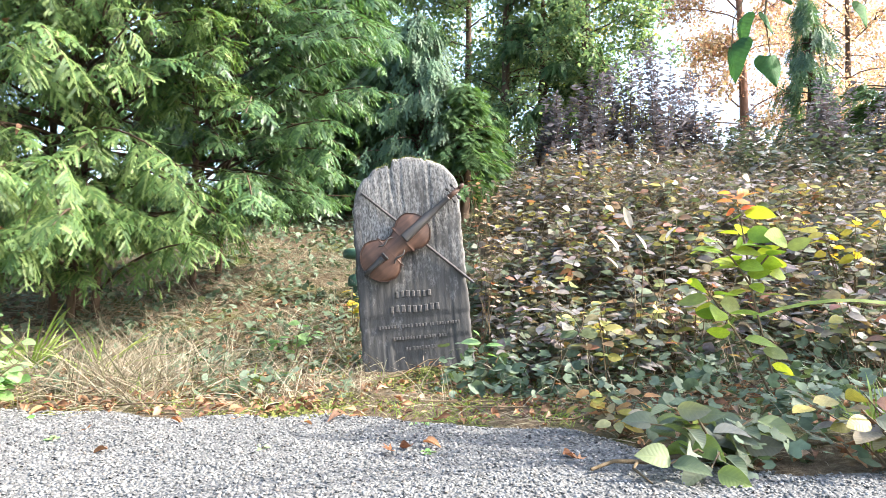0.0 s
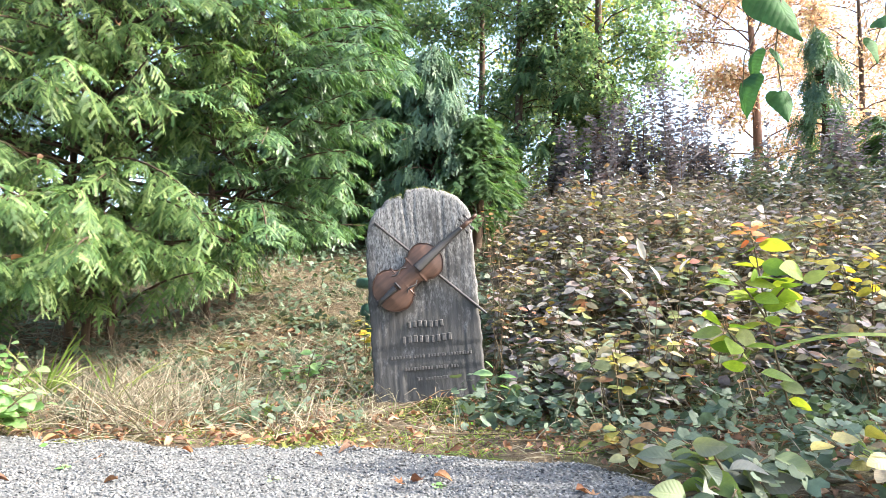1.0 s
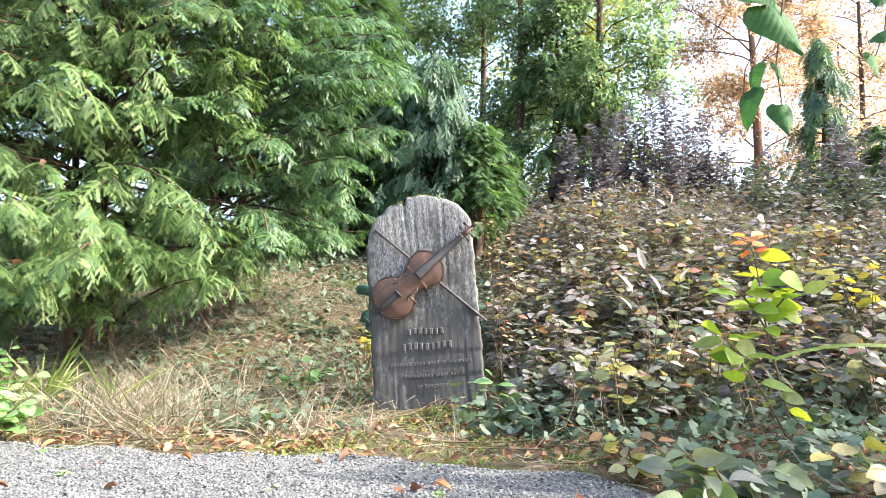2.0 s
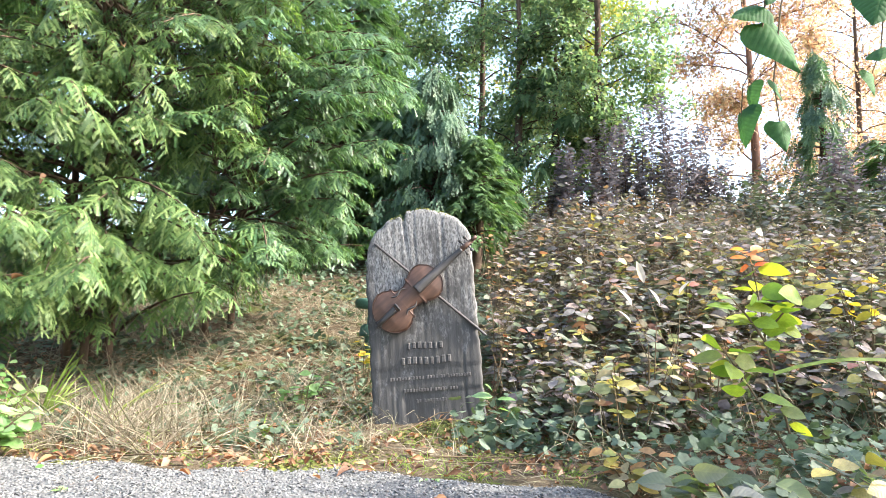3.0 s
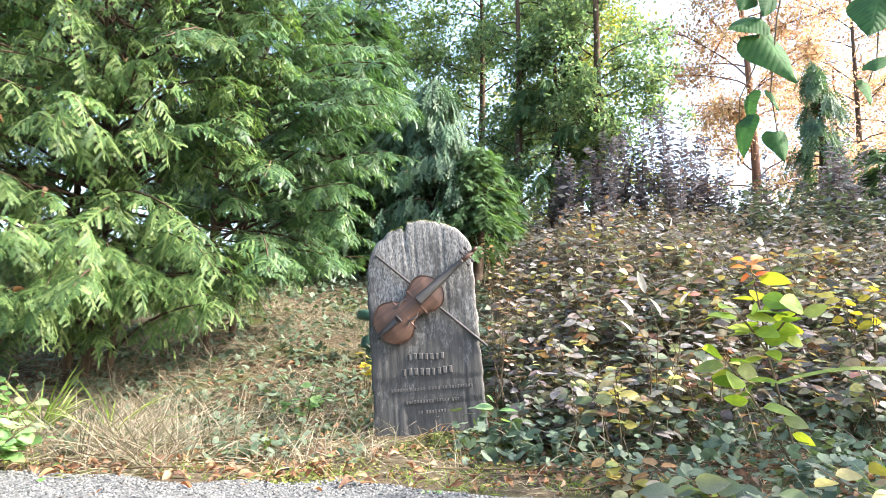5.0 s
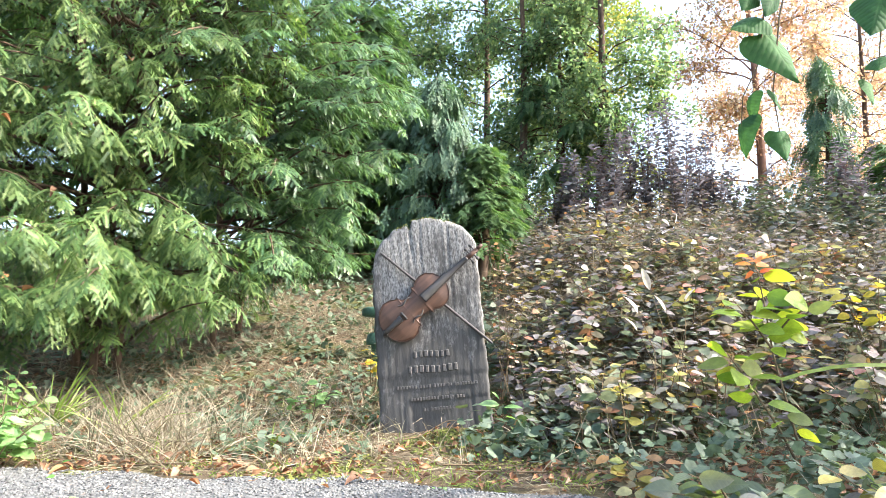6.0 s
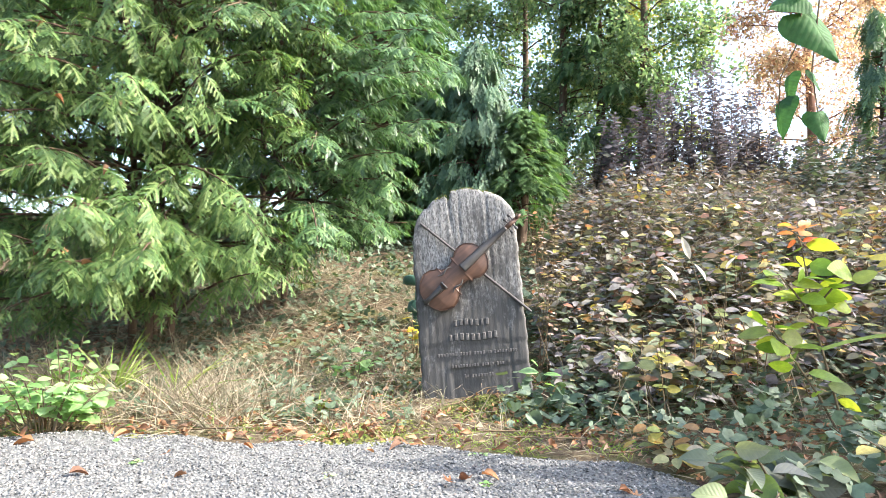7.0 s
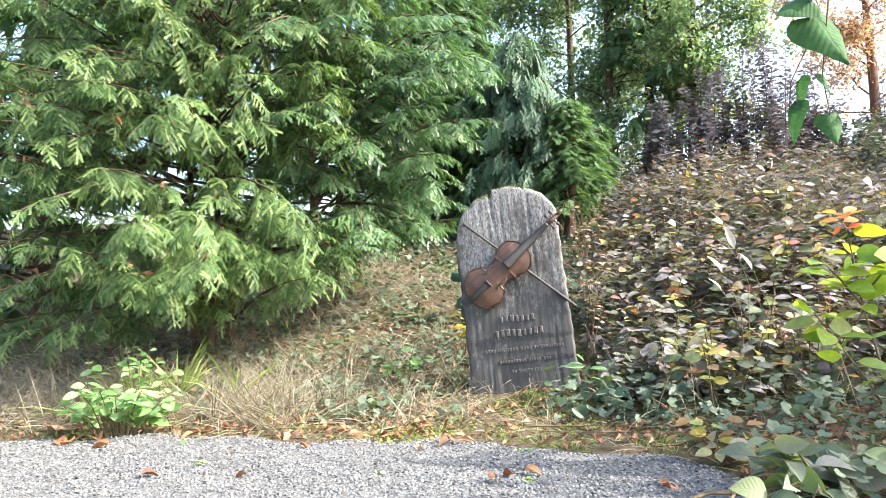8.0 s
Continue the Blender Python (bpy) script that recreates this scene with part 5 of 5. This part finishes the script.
# one long arching blade
arc = np.array([[1.22 + 0.9 * t, -0.60, 0.30 + 0.34 * t - 0.42 * t * t] for t in np.linspace(0, 1, 10)])
arc = np.vstack([[[2.12, -0.60, float(ground_z(2.12, -0.6)) - 0.01]], arc[::-1]])
av = np.concatenate([arc + [0, 0, 0.006], arc - [0, 0.006, 0.006]])
m_ = len(arc)
tagged(part("arching_grass", mesh_np("arching_grass", av, [(i, i + 1, m_ + i + 1, m_ + i) for i in range(m_ - 1)], True), M_GRASS, label="single long arching yellow-green grass blade"), category="grass")

# branch hanging low beside the path; the trunk and crown behind it are added, unseen
HX = lambda px, py: (0.575893 + (px - 1400) * 0.000883562 + (py - 150) * -3.08282e-05, -2.06, 0.839293 + (px - 1400) * 2.55572e-05 + (py - 150) * -0.000920284)
hb = [[HX(1500, -170), HX(1400, -90), HX(1352, -30), HX(1348, 40), HX(1338, 110), HX(1312, 165), HX(1310, 218)], [HX(1400, -90), HX(1378, 20), HX(1366, 155), HX(1378, 226)], [HX(1640, -150), HX(1580, -60), HX(1562, 20), HX(1556, 95), HX(1540, 140)]]
hl = [(HX(1352, 50), (0.42, -0.25, -0.80), 0.098, (0.2, -0.9, 0.3)), (HX(1345, 22), (-0.90, -0.25, -0.35), 0.060, (0.3, -0.6, 0.7)), (HX(1372, -34), (-0.35, -0.3, -0.9), 0.062, (0.5, -0.8, 0.2)), (HX(1330, -25), (-0.5, -0.3, -0.8), 0.042, (0.2, -0.9, 0.3)),
      (HX(1322, 166), (-0.10, -0.35, -0.9), 0.050, (-0.95, -0.10, 0.1)), (HX(1311, 208), (-0.10, -0.2, -1.0), 0.062, (-0.95, -0.18, 0.1)), (HX(1368, 157), (0.20, -0.4, -0.9), 0.036, (0.7, -0.6, 0.1)), (HX(1378, 226), (0.12, -0.25, -0.95), 0.050, (0.1, -0.9, 0.2)),
      (HX(1565, -20), (-0.45, -0.35, -0.85), 0.092, (-0.4, -0.8, 0.2)), (HX(1556, 95), (-0.45, -0.6, -0.6), 0.046, (-0.5, -0.5, 0.6)), (HX(1540, 142), (-0.1, -0.4, -0.9), 0.042, (0.5, -0.8, 0.1)), (HX(1580, -60), (0.3, -0.4, -0.8), 0.07, (0.2, -0.9, 0.3))]
over = plant("branch_and_shade_tree", "low branch with large drooping green leaves, on an added unseen tree that shades the plants", "tree", (2.35, -1.5, float(ground_z(2.35, -1.5))), hb, hl, M_HANG, TRI_LEAF, stem_r=0.0018, seed=78)
ro = np.random.default_rng(88)
ob_ = np.array([2.35, -1.5, float(ground_z(2.35, -1.5))])
trunk_line = np.array([[0, 0, -0.1], [-0.02, 0.01, 0.5], [-0.08, 0.0, 1.0], [-0.12, 0.0, 1.5], [-0.2, 0.0, 1.95]])
part("trunk", mesh_np("trunk", *tube(trunk_line, [0.05, 0.043, 0.037, 0.03, 0.015], 9), True), M_BARK, over)
# limbs and leaves kept out of view, spread to shade the plants by the gravel
P_, D_ = [], []
for k in range(24):
    z0 = ro.uniform(1.15, 1.9)
    o = np.array([np.interp(z0, trunk_line[:, 2], trunk_line[:, q]) for q in range(3)])
    e = np.array([ro.uniform(0.15, 1.5), ro.uniform(-0.4, 1.7), ro.uniform(0.9, 2.0)])
    if k < 2:
        e = np.array(hb[2 * k][0]) - ob_
    line_ = np.array([o, (o + e) / 2 + np.array([0, 0, 0.10]), e])
    part("limb", mesh_np("limb", *tube(line_, [0.014, 0.008, 0.002], 5), True), M_BARK, over)
    for t in np.linspace(0.25, 1, 34):
        p = np.array([np.interp(t, (0, 0.5, 1), line_[:, q]) for q in range(3)]) + ro.normal(size=3) * 0.07
        if p[2] > (0.75 if p[0] > 0.05 else 1.44):
            P_.append(p)
            D_.append((ro.normal(), ro.normal(), -0.9))
V_, F_ = bake(*oval_leaf(0.72, 0.3, 0.3, 0.8, n=3), frames(np.array(D_), ro.normal(size=(len(P_), 3)) * 0.6 + FLAT), np.array(P_), ro.uniform(0.05, 0.11, len(P_)))
part("crown", mesh_np("crown", V_, F_, True), M_FRESH, over, kind="stuff")


# ---- purple shrubs on the crest ----
def purple_shrub(x, y, n, width, height, seed):
    r = np.random.default_rng(seed)
    g = float(ground_z(x, y))
    t = thing("purple_shrub", pose(0, 0, 0), "upright shrub with dusky purple leaves", "shrub", "purple shrubs")
    tubes, P, D, S = [], [], [], []
    for i in range(n):
        bx, by = x + r.normal() * width * 0.45, y + r.normal() * width * 0.35
        bz = float(ground_z(bx, by))
        h = height * r.uniform(0.40, 1.12)
        lx, ly = r.normal() * 0.12, r.normal() * 0.12
        line = np.array([[bx + lx * s * s, by + ly * s * s, bz + h * s - 0.02] for s in np.linspace(0, 1, 5)])
        tubes.append(tube(line, np.linspace(0.006, 0.002, 5), 4))
        m = int(84 * h / height)
        for j in range(m):
            s = 0.12 + 0.88 * j / m
            a = j * 2.4 + r.uniform(-0.4, 0.4)
            P.append([np.interp(s, np.linspace(0, 1, 5), line[:, k]) for k in range(3)])
            D.append((math.cos(a), math.sin(a), r.uniform(-0.1, 0.7)))
            S.append(0.105 * (1.1 - 0.45 * s) * r.uniform(0.7, 1.2))
    part("stem_mass", mesh_np("stem_mass", *join(tubes)), M_BARK, t, kind="stuff")
    P, D, S = np.array(P), np.array(D), np.array(S)
    part("foliage", mesh_np("foliage", *bake(*SMALL_OVAL, frames(D, FLAT + r.normal(size=(len(P), 3)) * 0.3), P, S), True), M_PURPLE, t, kind="stuff")


for i, (x, y, n, w, h) in enumerate(((1.45, 4.5, 18, 0.45, 0.85), (1.95, 4.6, 20, 0.4, 1.15), (2.45, 4.7, 26, 0.4, 1.50), (2.95, 4.9, 22, 0.4, 1.20), (3.55, 5.0, 24, 0.6, 0.55), (4.55, 4.5, 34, 0.6, 1.05), (5.4, 4.2, 34, 0.6, 0.95))):
    purple_shrub(x, y, n, w, h, 100 + i)

# ---- fallen leaves and twigs ----
drop = [(-0.215, -0.877, 0.075, 0), (-0.23, -0.93, 0.06, 2), (-0.727, -1.01, 0.05, 1), (-0.54, -0.985, 0.045, 3), (0.0, -1.31, 0.07, 1), (0.03, -1.27, 0.06, 0), (-0.04, -1.34, 0.055, 2), (-1.10, -0.44, 0.17, 0), (-1.03, -0.47, 0.12, 1), (-1.17, -0.42, 0.12, 0),
        (-0.33, -1.02, 0.04, 3), (0.38, -1.36, 0.06, 1), (0.42, -1.42, 0.055, 2), (-0.75, -1.36, 0.045, 0), (-1.05, -1.40, 0.06, 2), (-0.92, -1.14, 0.05, 1), (0.06, -0.34, 0.075, 0), (0.35, -0.62, 0.08, 0), (0.28, -0.70, 0.06, 1), (0.42, -0.56, 0.06, 2), (-0.05, -0.30, 0.06, 1), (-0.20, -0.42, 0.055, 2),
        (1.30, -1.00, 0.09, 0), (1.36, -0.96, 0.085, 0), (1.42, -1.04, 0.08, 1), (1.25, -1.08, 0.07, 0), (-1.45, -1.02, 0.10, 0), (-1.55, -1.06, 0.09, 2), (-1.38, -1.07, 0.08, 1), (-1.62, -1.02, 0.09, 0), (-0.42, -0.55, 0.07, 2), (-0.65, -0.72, 0.06, 2), (-1.18, -0.86, 0.07, 1), (-1.10, -0.90, 0.06, 2), (0.55, -0.72, 0.07, 1), (0.72, -0.78, 0.07, 0), (0.85, -0.66, 0.06, 2), (-0.30, 0.20, 0.08, 1)]
for i, (x, y, s, k) in enumerate(drop):
    me = DRY_LEAF if i % 3 == 0 else CURL_LEAF
    if not me.materials:
        me.materials.append(M_DEADOB)
    z = float(gravel_z(x, y)) if y < gravel_edge(x) else float(ground_z(x, y))
    ob = new("fallen_leaf", me)
    ob.matrix_basis = pose(x, y, z + 0.012 + 0.12 * max(0.0, s - 0.10), r5.uniform(-15, 20), r5.uniform(-14, 14), r5.uniform(0, 360)) @ Matrix.Diagonal((s * 0.85, s * 0.85, s * 0.6, 1))
    tagged(ob, ("curled rust-brown fallen leaf", "tan dry fallen leaf", "pale brown fallen leaf", "dark brown shrivelled fallen leaf")[k] + (" on the gravel" if y < gravel_edge(x) else " on the bank"), "leaf", "fallen leaves")

for i in range(34):
    x, y = r5.uniform(-1.3, 1.5), r5.uniform(-0.85, 0.2)
    a, L = r5.uniform(0, math.pi), r5.uniform(0.12, 0.42)
    if abs(x) < 0.45 and abs(y) < 0.1:
        continue
    pts = []
    for t in np.linspace(-0.5, 0.5, 5):
        qx, qy = x + math.cos(a) * L * t, y + math.sin(a) * L * t * 0.7
        if abs(qx) < 0.28 and abs(qy) < 0.06:
            qy = -0.07
        pts.append((qx - x, qy - y, float(ground_z(qx, qy)) + 0.008 + r5.uniform(0, 0.02) + 0.05 * max(0, t) * (i % 3 == 0)))
    ob = part("twig", mesh_np("twig", *tube(pts, np.linspace(0.0035, 0.0015, 5), 5), True), M_TWIG)
    ob.location = (x, y, 0)
    tagged(ob, "thin dry brown twig lying on the bank", "twig", "fallen twigs")

branch = thing("fallen_branch", pose(0.52, -1.46, float(gravel_z(0.52, -1.46)) + 0.012), "forked grey-brown dead branch on the gravel", "branch", "fallen twigs")
part("stem", mesh_np("stem", *tube([(-0.10, -0.03, 0.0), (-0.04, 0.0, 0.012), (0.05, 0.02, 0.006), (0.13, 0.03, 0.02)], [0.004, 0.005, 0.006, 0.006], 7), True), M_TWIG, branch)
part("side_twig", mesh_np("side_twig", *tube([(0.02, 0.012, 0.008), (-0.01, -0.06, 0.012), (0.01, -0.13, 0.0)], [0.0045, 0.0035, 0.002], 6), True), M_TWIG, branch)

# orange dead leaves and red berries caught in the yew
sel = [p for p in YEW_FRONT if p[0][1] < -0.2 and p[0][2] < 1.9]
for i in range(26):
    p, d, s = sel[(i * 131) % len(sel)]
    ob = new("caught_leaf", CURL_LEAF)
    ob.matrix_basis = pose(*(np.array(p) + np.array(d) * 0.09 * s + np.array([0, -0.02, 0.012])), r5.uniform(-40, 60), r5.uniform(-40, 40), r5.uniform(0, 360)) @ Matrix.Diagonal((0.045, 0.045, 0.045, 1))
    tagged(ob, "orange-brown dead leaf caught in the yew", "leaf", "leaves caught in the yew")
